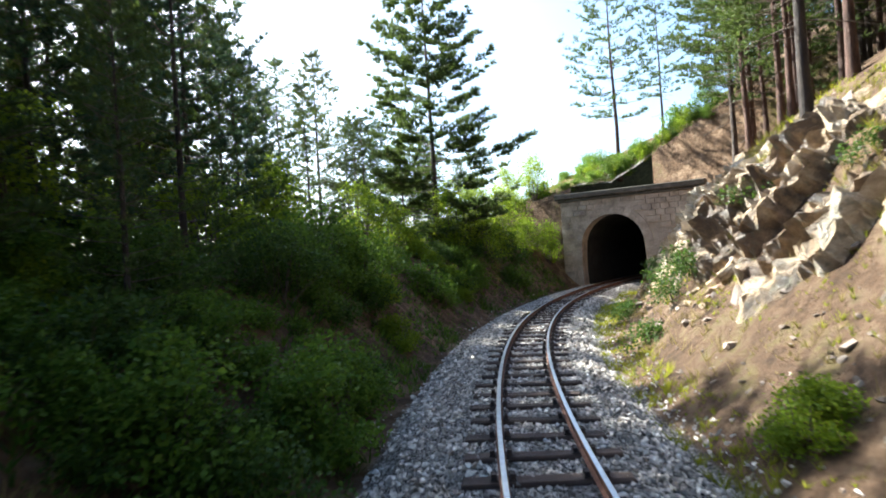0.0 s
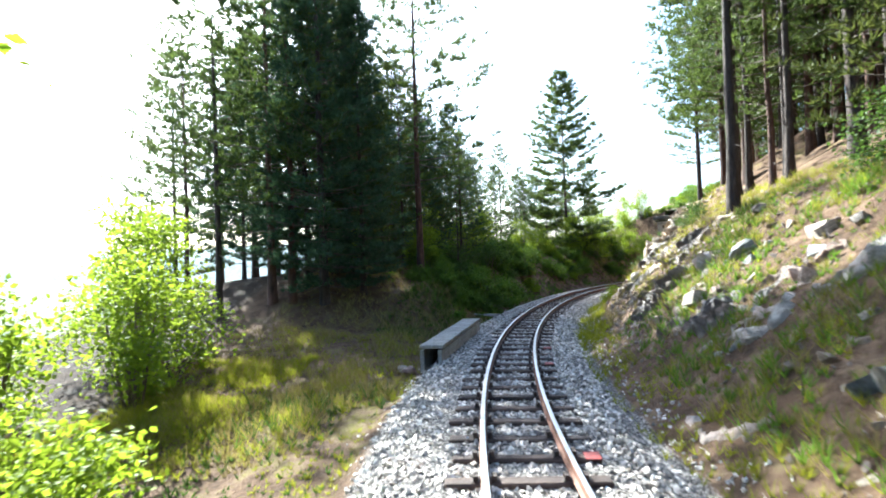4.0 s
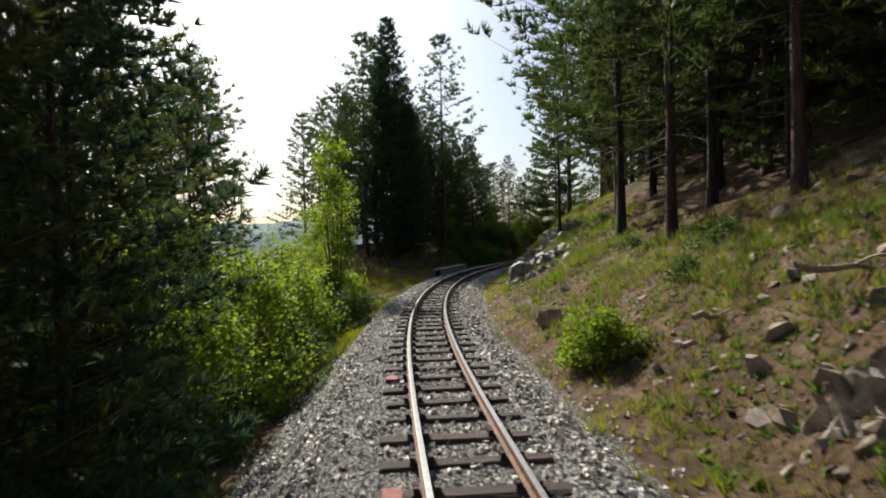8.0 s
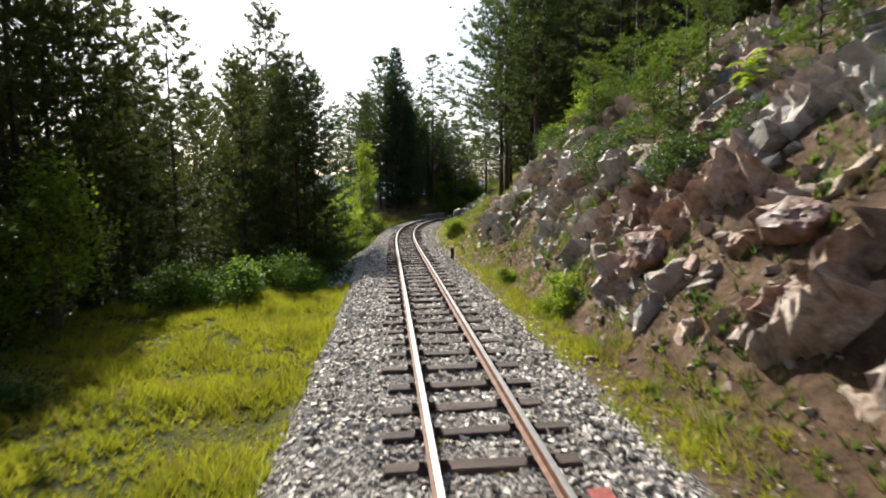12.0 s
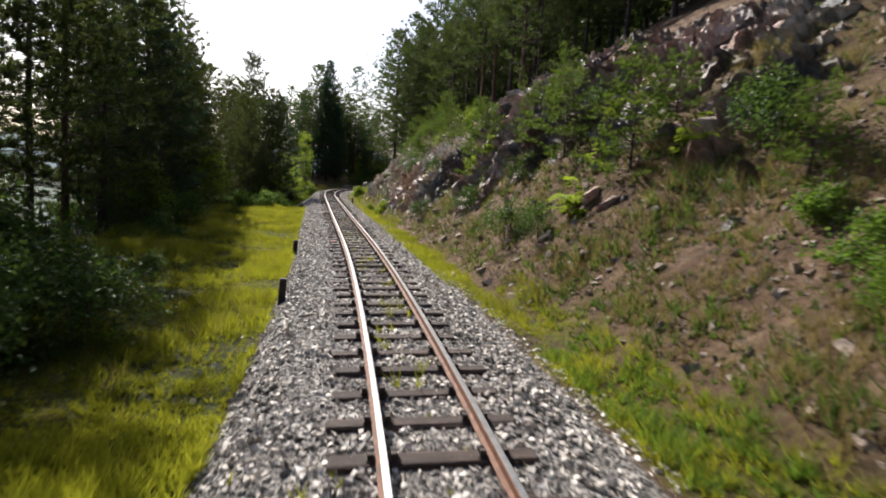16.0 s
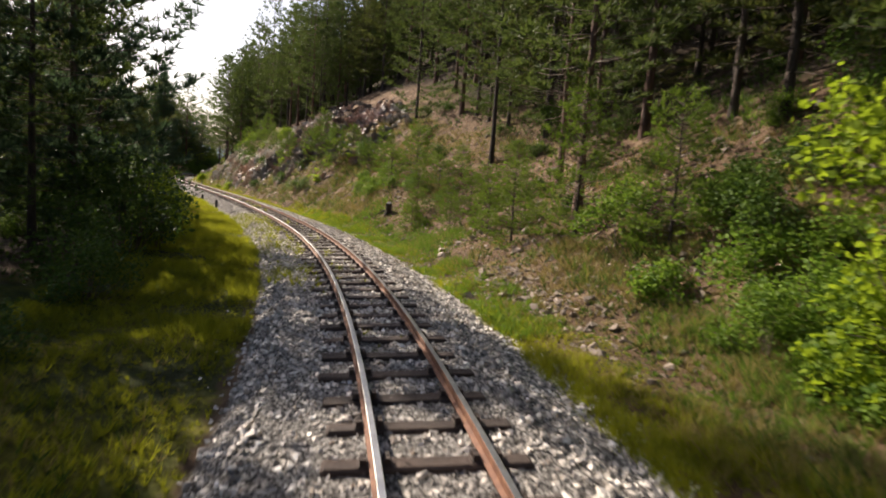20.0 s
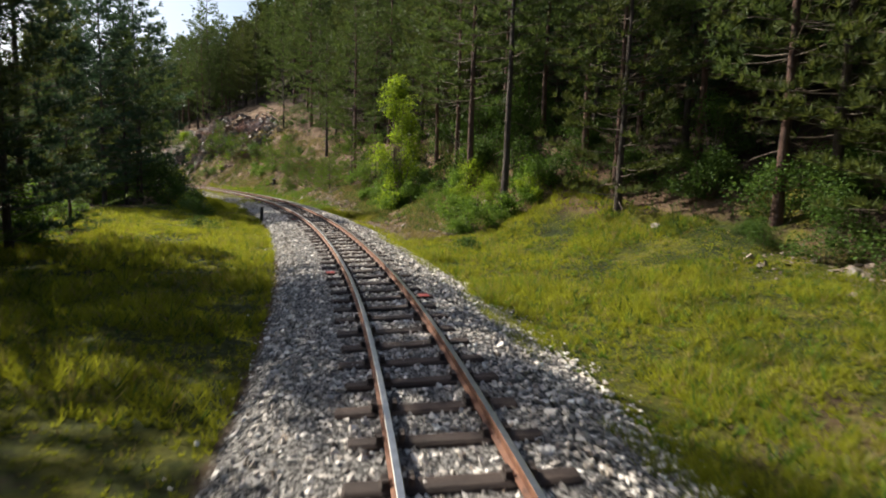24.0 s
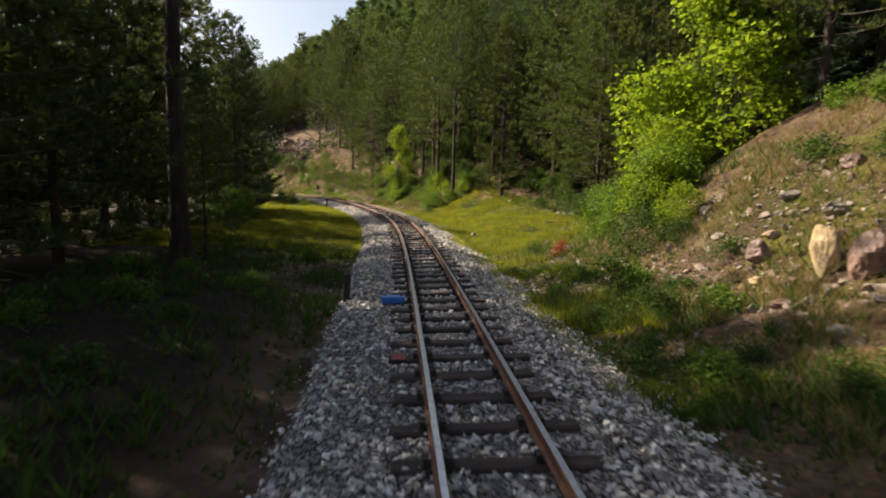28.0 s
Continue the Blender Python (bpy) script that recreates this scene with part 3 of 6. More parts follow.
def build_far():
    """The hillside and valley carried on to the horizon under the near ground, and a far ridge with haze in its colour.
    """
    ax = np.concatenate([[-4500, -2200, -1100], np.arange(-620, 640, 14.0), [1100, 2200, 4500]])
    X, Y = np.meshgrid(ax - 30, ax + 90, indexing="ij")
    ss = np.arange(-60, 226, 1.0)
    lx, ly, _, lt, _ = line(ss)
    near = ((X[..., None] - lx) ** 2 + (Y[..., None] - ly) ** 2).argmin(-1)
    dx, dy = X - lx[near], Y - ly[near]
    s = ss[near]
    d = np.cos(lt[near]) * dx + np.sin(lt[near]) * dy
    dist = np.hypot(dx, dy) * np.where(d < 0, -1, 1)
    edge = ground_z(s, np.clip(dist, -45, 45))
    past = np.maximum(np.abs(dist) - 45, 0)
    z = np.where(dist > 0, edge + 14 * (1 - np.exp(-past / 60)) - .02 * past, edge - 26 * (1 - np.exp(-past / 70)))
    z = np.where(np.abs(dist) < 43, edge - 6.0 - 8.0 * (s > PORTAL - 12), z) + 3 * _fbm(X * .02, Y * .02, 77, 3) * (past > 5)
    v = np.stack([X, Y, z], -1).reshape(-1, 3)
    n, k = X.shape
    i, j = np.meshgrid(np.arange(n - 1), np.arange(k - 1), indexing="ij")
    q = np.stack([i * k + j, (i + 1) * k + j, (i + 1) * k + j + 1, i * k + j + 1], -1).reshape(-1, 4)
    tagged(new("far_ground", mesh_of("far_ground", v, q, [M_FARWOODS], True)), "wooded hillside and valley reaching to the horizon", "ground", kind="structure")
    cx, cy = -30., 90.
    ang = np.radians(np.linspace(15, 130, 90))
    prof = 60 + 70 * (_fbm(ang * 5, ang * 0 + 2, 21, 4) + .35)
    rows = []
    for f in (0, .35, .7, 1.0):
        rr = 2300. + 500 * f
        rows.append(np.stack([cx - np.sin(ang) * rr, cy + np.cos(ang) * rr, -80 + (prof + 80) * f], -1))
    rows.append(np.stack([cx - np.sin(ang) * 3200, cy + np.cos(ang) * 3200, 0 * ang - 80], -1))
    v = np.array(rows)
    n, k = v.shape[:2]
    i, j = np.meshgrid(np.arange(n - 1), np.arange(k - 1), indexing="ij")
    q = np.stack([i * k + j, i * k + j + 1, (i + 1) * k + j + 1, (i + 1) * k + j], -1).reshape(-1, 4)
    tagged(new("backdrop", mesh_of("backdrop", v.reshape(-1, 3), q, [M_FARHILL_HAZE], True)), "far ridge across the valley, haze painted into its blue-grey colour", "hills", kind="structure")


build_far()

# ---------------------------------------------------------------- the tunnel
def build_tunnel():
    x, y, z, th, _ = (float(v) for v in line(PORTAL))
    base = Matrix.Translation((x, y, z)) @ Matrix.Rotation(th, 4, "Z")
    top = empty_at("tunnel_portal", base, "weathered masonry tunnel portal with dark coping, set in the hillside", "tunnel portal", kind="structure")
    half, spring, crown = 1.68, 1.9, 3.6
    # opening outline, from the left foot over the crown to the right foot
    arc = [(half * math.cos(a), spring + (crown - spring) * math.sin(a)) for a in np.linspace(math.pi, 0, 17)]
    outline = [(-half, -.35)] + [(-half - .05 * math.sin(math.pi * t), -.35 + t * (spring + .35)) for t in (.35, .7)] + arc + [(half + .05 * math.sin(math.pi * t), -.35 + t * (spring + .35)) for t in (.7, .35)] + [(half, -.35)]
    # face wall: outline joined to an outer frame
    left, right, high = -2.75, 4.6, 4.58
    bm = bmesh.new()
    inner = [bm.verts.new((px, 0, pz)) for px, pz in outline]
    ring = []
    for px, pz in outline:
        if pz < spring:
            q = (left if px < 0 else right, pz)
        else:
            f = (px + half) / (2 * half)
            q = (left + (right - left) * f, high)
            if abs(px) > half * .93:
                q = (left if px < 0 else right, pz)
        ring.append(bm.verts.new((q[0], 0, q[1])))
    for i in range(len(outline) - 1):
        bm.faces.new((inner[i], inner[i + 1], ring[i + 1], ring[i]))
    # corner pieces over the haunches
    lo, hi = [i for i, (px, pz) in enumerate(outline) if pz >= spring and abs(px) > half * .93 and px < 0][-1], [i for i, (px, pz) in enumerate(outline) if pz >= spring and abs(px) > half * .93 and px > 0][0]
    a = bm.verts.new((left, 0, high))
    bm.faces.new((ring[lo], ring[lo + 1], a))
    b = bm.verts.new((right, 0, high))
    bm.faces.new((ring[hi - 1], ring[hi], b))
    bmesh.ops.recalc_face_normals(bm, faces=bm.faces)
    ext = bmesh.ops.extrude_face_region(bm, geom=bm.faces[:])
    bmesh.ops.translate(bm, vec=(0, .9, 0), verts=[e for e in ext["geom"] if isinstance(e, bmesh.types.BMVert)])
    part("face_wall", bm, M_MASONRY, top)
    # coping and its drip course
    part("coping", box_bm(right - left + .5, 1.3, .30, ((left + right) / 2, .35, high + .17), .04), M_CORNICE, top, "dark mossy coping slab")
    part("string_course", box_bm(right - left + .2, .24, .12, ((left + right) / 2, -.06, high - .08), .03), M_CORNICE, top)
    # arch stones
    for i in range(3, len(outline) - 4):
        (ax, az), (bx, bz) = outline[i], outline[i + 1]
        m = Vector(((ax + bx) / 2, 0, (az + bz) / 2 - .6))
        out = Vector((m.x, 0, m.z - .7)).normalized()
        bm = bmesh.new()
        pts = []
        for px, pz in ((ax, az), (bx, bz)):
            c = Vector((px, 0, pz))
            o = Vector((px, 0, max(pz - spring, 0) + (.0 if pz > spring else 0))).normalized()
            pts += [c + o * .0, c + o * .46]
        p0, p1, p2, p3 = pts[0], pts[1], pts[3], pts[2]
        shrink = .012
        mid = (p0 + p1 + p2 + p3) / 4
        q = [p + (mid - p) * shrink * 2 for p in (p0, p1, p2, p3)]
        f = bm.faces.new([bm.verts.new((v.x, -.05, v.z)) for v in q])
        e = bmesh.ops.extrude_face_region(bm, geom=[f])
        bmesh.ops.translate(bm, vec=(0, .12, 0), verts=[g for g in e["geom"] if isinstance(g, bmesh.types.BMVert)])
        part("voussoir", bm, M_MASONRY, top)
    # courses of face stones, between the arch ring and the coping
    rng = random.Random(4)
    zc = -.3
    row = 0
    while zc < high - .35:
        hh = rng.uniform(.27, .36)
        xc = left + .02
        while xc < right - .1:
            ww = min(rng.uniform(.38, .75), right - xc)
            cx, cz = xc + ww / 2, zc + hh / 2
            d_arch = math.hypot(cx, max(cz - spring, 0) * (half / (crown - spring)))
            if d_arch > half + .46 + ww / 2 * .8:
                part("face_stone", box_bm(ww - .025, .09, hh - .025, (cx, -.028 + rng.uniform(-.012, .008), cz), .012), M_MASONRY, top)
            xc += ww
        zc += hh
        row += 1
    # the lining follows the track into the hill
    v, f = [], []
    ss = np.linspace(PORTAL + .2, PORTAL + 34, 24)
    for s in ss:
        lx, ly, lz, lt, _ = line(s)
        for px, pz in outline:
            v.append((lx + math.cos(lt) * (px * 1.02), ly + math.sin(lt) * (px * 1.02), lz + pz + (.03 if pz > 0 else 0)))
    k = len(outline)
    for i in range(len(ss) - 1):
        for j in range(k - 1):
            f.append((i * k + j, i * k + j + 1, (i + 1) * k + j + 1, (i + 1) * k + j))
        f.append((i * k + k - 1, i * k, (i + 1) * k, (i + 1) * k + k - 1))
    e = (len(ss) - 1) * k
    # The lining is near-black over its whole length.
    me = mesh_of("tunnel_lining", v, f, [M_NEARBLACK])
    tagged(new("tunnel_lining", me), "near-black tunnel lining running into the hill", "tunnel", kind="structure")
    # A black wall added across the bore stands in for the dark beyond.
    lx, ly, lz, lt, _ = (float(q) for q in line(PORTAL + 33.8))
    w = new("bore_dark_wall", mesh_from_bm("bore_dark_wall", box_bm(5, .3, 5, (0, 0, 1.6)), M_NEARBLACK))
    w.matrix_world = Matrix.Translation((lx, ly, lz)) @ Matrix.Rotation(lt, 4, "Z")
    tagged(w, "black wall added across the bore, coloured as the dark further in", "tunnel", kind="structure")


build_tunnel()

# ---------------------------------------------------------------- the track
GAUGE = 0.815 / 2    # to the middle of each rail head


def track_point(s, d, up):
    x, y, z, th, c = line(s)
    return np.stack([x + np.cos(th) * d, y + np.sin(th) * d, z + up + d * np.sin(c)], -1)


def build_rails():
    s = np.arange(-10, PORTAL + 30, .5)
    n = len(s)
    rng = np.random.default_rng(3)
    wob = np.interp(s, np.arange(-10, 240, 6.0), rng.normal(0, .006, 42))
    prof = [(-.045, -.115), (-.045, -.105), (-.012, -.09), (-.008, -.035), (-.028, -.028), (-.028, -.004), (-.022, 0), (.022, 0), (.028, -.004), (.028, -.028), (.008, -.035), (.012, -.09), (.045, -.105), (.045, -.115)]
    for side, lab in ((-1, "rusty rail with a worn bright head, on timber sleepers"), (1, "rusty rail with a polished bright head, on timber sleepers")):
        rings = np.stack([track_point(s, side * GAUGE + px + wob, pz) for px, pz in prof], 1)
        k = len(prof)
        i, j = np.meshgrid(np.arange(n - 1), np.arange(k), indexing="ij")
        q = np.stack([i * k + j, i * k + (j + 1) % k, (i + 1) * k + (j + 1) % k, (i + 1) * k + j], -1).reshape(-1, 4)
        me = mesh_of("rail", rings.reshape(-1, 3), q, [M_RUST, M_HEAD])
        idx = np.zeros((n - 1, k), np.int32)
        idx[:, 6] = 1
        idx[:, 5] = 1 if side < 0 else 0
        idx[:, 7] = 1
        me.polygons.foreach_set("material_index", idx.ravel())
        tagged(new("rail", me), lab, "rail", "rails of the track", kind="structure")


build_rails()


def build_sleepers():
    rng = random.Random(8)
    meshes, red = [], None
    for k in range(7):
        bm = box_bm(rng.uniform(1.5, 1.62), rng.uniform(.165, .205), .13, (rng.uniform(-.03, .03), 0, 0), .018, .006, rng, cuts=0)
        meshes.append(mesh_from_bm("sleeper", bm, M_SLEEPER))
    plate = mesh_from_bm("tie_plate", box_bm(.24, .13, .012, (0, 0, 0), .003), M_IRON)
    bm = box_bm(.05, .05, .05, (-.085, .03, .03), .01)
    for px, py in ((.085, -.03), (.085, .035), (-.085, -.035)):
        bmesh.ops.create_cube(bm, size=1, matrix=Matrix.Translation((px, py, .028)) @ Matrix.Diagonal((.045, .045, .05, 1)))
    clips = mesh_from_bm("rail_spikes", bm, M_IRON)
    painted = mesh_from_bm("painted_end", box_bm(.16, .236, .012, (0, 0, 0), .003), M_REDPAINT)
    top = empty_at("sleeper_row", Matrix(), "row of dark weathered timber sleepers half sunk in ballast", "sleepers", kind="structure")
    s, i = .2, 0
    joined_v = []
    count = 0
    while s < PORTAL + 12:
        x, y, z, th, c = (float(v) for v in line(s))
        me = rng.choice(meshes)
        m = Matrix.Translation((x, y, z - .188 + rng.uniform(-.012, .006))) @ Matrix.Rotation(th + rng.gauss(0, .02), 4, "Z") @ Matrix.Rotation(-c, 4, "Y")
        if count < 270:
            ob = new("sleeper", me)
            ob.parent = top
            ob.matrix_world = m @ Matrix.Rotation(math.pi * rng.randint(0, 1), 4, "Z")
            for side in (-1, 1):
                p = new("tie_plate", plate)
                p.parent = ob
                p.matrix_world = Matrix.Translation((x, y, z - .116)) @ Matrix.Rotation(th, 4, "Z") @ Matrix.Rotation(-c, 4, "Y") @ Matrix.Translation((side * GAUGE, 0, 0))
                q = new("rail_spikes", clips)
                q.parent = ob
                q.matrix_world = p.matrix_world.copy()
            if rng.random() < .045:
                q = new("painted_end", painted)
                q.parent = ob
                q.matrix_world = m @ Matrix.Translation((rng.choice((-.68, .68)), 0, .067))
                q["label"] = "red paint mark"
            count += 1
        else:
            joined_v.append((me, m))
        s += .66 + rng.uniform(-.03, .03)
    if joined_v:
        bm = bmesh.new()
        for me, m in joined_v:
            tmp = me.copy()
            tmp.transform(m)
            bm.from_mesh(tmp)
            bpy.data.meshes.remove(tmp)
        p = part("far_sleepers", bm, M_SLEEPER, top)
        p["kind"] = "stuff"


build_sleepers()


def hull_stone(rng, n=9, flat=.7):
    bm = bmesh.new()
    for _ in range(n):
        v = Vector((rng.gauss(0, 1), rng.gauss(0, 1), rng.gauss(0, 1))).normalized()
        bm.verts.new((v.x * .5, v.y * .5 * rng.uniform(.75, 1), v.z * .5 * flat))
    r = bmesh.ops.convex_hull(bm, input=bm.verts[:])
    bmesh.ops.delete(bm, geom=[g for g in r["geom_interior"] if isinstance(g, bmesh.types.BMVert)], context="VERTS")
    bmesh.ops.triangulate(bm, faces=bm.faces[:])
    bm.verts.ensure_lookup_table()
    bm.verts.index_update()
    v = np.array([p.co[:] for p in bm.verts])
    f = np.array([[q.index for q in t.verts] for t in bm.faces])
    bm.free()
    return v, f


def block_rock(rng):
    """An angular slab of bedded rock: a skewed box with broken corners."""
    bm = bmesh.new()
    for cx in (-1, 1):
        for cy in (-1, 1):
            for cz in (-1, 1):
                k = 1 if rng.random() > .35 else .55
                bm.verts.new((cx * .5 * rng.uniform(.6, 1.05) * k, cy * .5 * rng.uniform(.6, 1.05), cz * .5 * rng.uniform(.65, 1.05) * (1 if rng.random() > .3 else .7)))
    for _ in range(5):
        v = Vector((rng.uniform(-.5, .5), rng.uniform(-.5, .5), rng.uniform(-.5, .5)))
        ax = rng.randrange(3)
        v[ax] = rng.choice((-.53, .53))
        bm.verts.new(v)
    r = bmesh.ops.convex_hull(bm, input=bm.verts[:])
    bmesh.ops.delete(bm, geom=[g for g in r["geom_interior"] if isinstance(g, bmesh.types.BMVert)], context="VERTS")
    bmesh.ops.triangulate(bm, faces=bm.faces[:])
    bm.verts.index_update()
    v = np.array([p.co[:] for p in bm.verts])
    f = np.array([[q.index for q in t.verts] for t in bm.faces])
    bm.free()
    return v, f


def scatter_stones(name, pos, size, mats, seed, shapes=8, points=8, flat=.7, label="", category="", sink=.25):
    """Many loose stones as one mesh."""
    rng = random.Random(seed)
    g = np.random.default_rng(seed)
    kinds = [hull_stone(rng, points, flat) for _ in range(shapes)]
    which = g.integers(0, shapes, len(pos))
    pieces, off = [], 0
    V, F = [], []
    for k, (v, f) in enumerate(kinds):
        idx = np.where(which == k)[0]
        if not len(idx):
            continue
        a, b, c = g.uniform(0, 2 * np.pi, len(idx)), g.normal(0, .5, len(idx)), g.normal(0, .5, len(idx))
        ca, sa, cb, sb, cc, sc = np.cos(a), np.sin(a), np.cos(b), np.sin(b), np.cos(c), np.sin(c)
        rz = np.zeros((len(idx), 3, 3)); rz[:, 0, 0] = ca; rz[:, 0, 1] = -sa; rz[:, 1, 0] = sa; rz[:, 1, 1] = ca; rz[:, 2, 2] = 1
        rx = np.zeros_like(rz); rx[:, 0, 0] = 1; rx[:, 1, 1] = cb; rx[:, 1, 2] = -sb; rx[:, 2, 1] = sb; rx[:, 2, 2] = cb
        ry = np.zeros_like(rz); ry[:, 1, 1] = 1; ry[:, 0, 0] = cc; ry[:, 0, 2] = sc; ry[:, 2, 0] = -sc; ry[:, 2, 2] = cc
        w = np.einsum("nij,kj->nki", rz @ rx @ ry, v) * size[idx][:, None, None] + pos[idx][:, None]
        w[..., 2] += (size[idx] * (.5 - sink) * flat)[:, None] * .6
        V.append(w.reshape(-1, 3))
        F.append((f[None] + (np.arange(len(idx)) * len(v))[:, None, None]).reshape(-1, 3) + off)
        off += len(idx) * len(v)
    me = mesh_of(name, np.concatenate(V), np.concatenate(F), mats)
    return tagged(new(name, me), label, category, kind="stuff")


def build_ballast():
    g = np.random.default_rng(5)
    n = 186000
    # denser where the camera passes low over it
    s = g.uniform(-4, PORTAL + 6, n)
    d = np.clip(g.normal(0, 1, n) * .25 + g.uniform(-1.85, 2.05, n), -2.3, 2.5)
    wide = (s > 108) & (s < 132) & (g.random(n) < .38)
    d = np.where(wide, -g.uniform(1.5, 3.4, n), d)
    d = np.where((s < 62) & (g.random(n) < .16), g.uniform(1.6, 2.5, n), d)
    lo, hi = np.interp(s, [106, 112, 117, 121, 128, 134], [1.72, 2.3, 3.0, 2.6, 2.1, 1.8]) + .16 * _fbm(s * .3, 0 * s, 31, 2), np.interp(s, [0, 16, 27, 45, 70, 82, 102, 120, 160], [2.05, 2.1, 2.1, 2.1, 1.98, 1.82, 1.55, 1.6, 1.7]) + .12 * _fbm(s * .3, 0 * s + 9, 32, 2)
    keep = (d > -lo - .55 * g.random(n) ** 2.5) & (d < hi + .55 * g.random(n) ** 2.5)
    s, d = s[keep], d[keep]
    x, y, z, th, c = line(s)
    h = ground_z(s, d) + np.clip(d * np.sin(c), -.1, .1) * np.clip((2.02 - np.abs(d)) / .24, 0, 1)
    # heaped a little in the cribs between the sleepers
    pos = np.stack([x + np.cos(th) * d, y + np.sin(th) * d, h - .008 + .02 * _fbm(s * 2, d * 2, 33, 2)], -1)
    size = g.uniform(.05, .1, len(s)) * np.where(g.random(len(s)) < .1, 1.3, 1)
    scatter_stones("ballast", pos, size, [M_BALLAST], 6, 9, 7, .75, "pale grey crushed-stone ballast heaped round the sleepers", "ballast")


build_ballast()

# ---------------------------------------------------------------- trees
def blades(centres, axes, count, length, width, spread, g):
    """Needle-like triangles that fan out from each centre round its axis."""
    c, a = np.repeat(centres, count, 0), np.repeat(axes, count, 0)
    n = len(c)
    r = g.normal(size=(n, 3))
    d = a + spread * r / np.linalg.norm(r, axis=1, keepdims=True)
    d /= np.linalg.norm(d, axis=1, keepdims=True)
    w = np.cross(d, g.normal(size=(n, 3)))
    w *= width / 2 / (np.linalg.norm(w, axis=1, keepdims=True) + 1e-9)
    ln = length * g.uniform(.65, 1.2, (n, 1))
    v = np.stack([c - w, c + w, c + d * ln], 1).reshape(-1, 3)
    return v, np.arange(3 * n).reshape(-1, 3)


def leaves(centres, size, g, droop=.25):
    """Folded four-cornered leaves with free directions."""
    n = len(centres)
    d = g.normal(size=(n, 3)) * (1, 1, .55)
    d[:, 2] -= droop
    d /= np.linalg.norm(d, axis=1, keepdims=True)
    w = np.cross(d, g.normal(size=(n, 3)) + (0, 0, 1.2))
    w /= np.linalg.norm(w, axis=1, keepdims=True) + 1e-9
    up = np.cross(w, d)
    ln = size * g.uniform(.6, 1.25, (n, 1))
    v = np.stack([centres, centres + d * ln * .5 + w * ln * .36 + up * ln * .08, centres + d * ln, centres + d * ln * .5 - w * ln * .36 + up * ln * .08], 1).reshape(-1, 3)
    i = np.arange(n)[:, None] * 4
    f = np.concatenate([i + (0, 1, 2), i + (0, 2, 3)], 1).reshape(-1, 3)
    return v, f


def pine_meshes(seed, height, bare, spread, whorl=.55, per=5, tufts=7, blade=11, bark=None, needles=None, full=1.0, radius=None, droop=0.0, dead=6):
    """Trunk, limbs and needle crown of one pine, its foot at the origin."""
    g = np.random.default_rng(seed)
    r0 = radius or height * .0082 + .02
    zz = np.linspace(-.4, height, 14)
    bend = np.cumsum(g.normal(0, .012 * height / 10, (14, 2)), 0)
    bend -= bend[0]
    axis = np.column_stack([bend, zz])
    rad = r0 * (1 - .93 * (np.clip(zz, 0, None) / height) ** 1.05)
    rad[0] *= 1.5
    rad[1] *= 1.12
    tv, tf = tube_arrays(axis, rad, 9)
    limbs, cen, axs = [], [], []
    z = height * bare
    while z < height - .15:
        u = (z - height * bare) / (height * (1 - bare))
        reach = spread * (1 - u) ** .75 * (.55 + .45 * min(1, u * 5 + .25)) * full + .18
        k = max(3, int(round(per * g.uniform(.7, 1.2))))
        a0 = g.uniform(0, 6.28)
        for i in range(k):
            a = a0 + i * 6.283 / k + g.normal(0, .25)
            ln = reach * g.uniform(.6, 1.15)
            lift = (-.12 - droop + .75 * u) + g.normal(0, .10)
            zb = z + g.normal(0, .12)
            p0 = np.array([np.interp(zb, zz, axis[:, 0]), np.interp(zb, zz, axis[:, 1]), zb])
            dirn = np.array([math.cos(a), math.sin(a), 0])
            t = np.linspace(0, 1, 5)
            path = p0 + dirn * (t * ln)[:, None] + np.array([0, 0, 1.]) * (lift * ln * t + .28 * ln * t * t)[:, None] + np.column_stack([g.normal(0, .03 * ln, (5, 2)) * t[:, None], 0 * t])
            rb = max(.012, r0 * .16 * (1 - .6 * u))
            limbs.append(tube_arrays(path, rb * (1 - .85 * t), 4))
            # side twigs in a flat spray, each with a few brushes of needles
            n = max(2, int(tufts * (ln / max(spread, .1)) ** .9 * full / 2 + 1))
            side = np.array([-math.sin(a), math.cos(a), 0])
            for q in g.uniform(.28, .97, n):
                b0 = np.array([np.interp(q, t, path[:, j]) for j in range(3)])
                sgn = g.choice((-1., 1.))
                tl = (.16 + .30 * ln * (1.05 - q)) * g.uniform(.6, 1.2)
                out = side * sgn * .8 + dirn * .6 + np.array([0, 0, g.uniform(.0, .35)])
                steps = np.linspace(.35, 1.0, max(2, int(tl / .17)))
                cen.append(b0 + out * (steps * tl)[:, None])
                axs.append(np.tile(out * .6 + np.array([0, 0, .5]), (len(steps), 1)))
                if tl > .55:
                    limbs.append(tube_arrays([b0, b0 + out * tl * .5, b0 + out * tl], [rb * .4, rb * .3, .004], 3))
            cen.append(path[2:])
            axs.append(np.tile(dirn * .7 + np.array([0, 0, .6]), (3, 1)))
        z += whorl * g.uniform(.75, 1.25) * (1.1 - .4 * u)
    cen.append(axis[-1:])
    axs.append(np.array([[0, 0, 1.]]))
    for _ in range(dead):
        zb = height * bare * g.uniform(.25, 1.0)
        a = g.uniform(0, 6.28)
        ln = g.uniform(.3, 1.3) * min(1.0, spread / 2)
        p0 = np.array([np.interp(zb, zz, axis[:, 0]), np.interp(zb, zz, axis[:, 1]), zb])
        t = np.linspace(0, 1, 4)
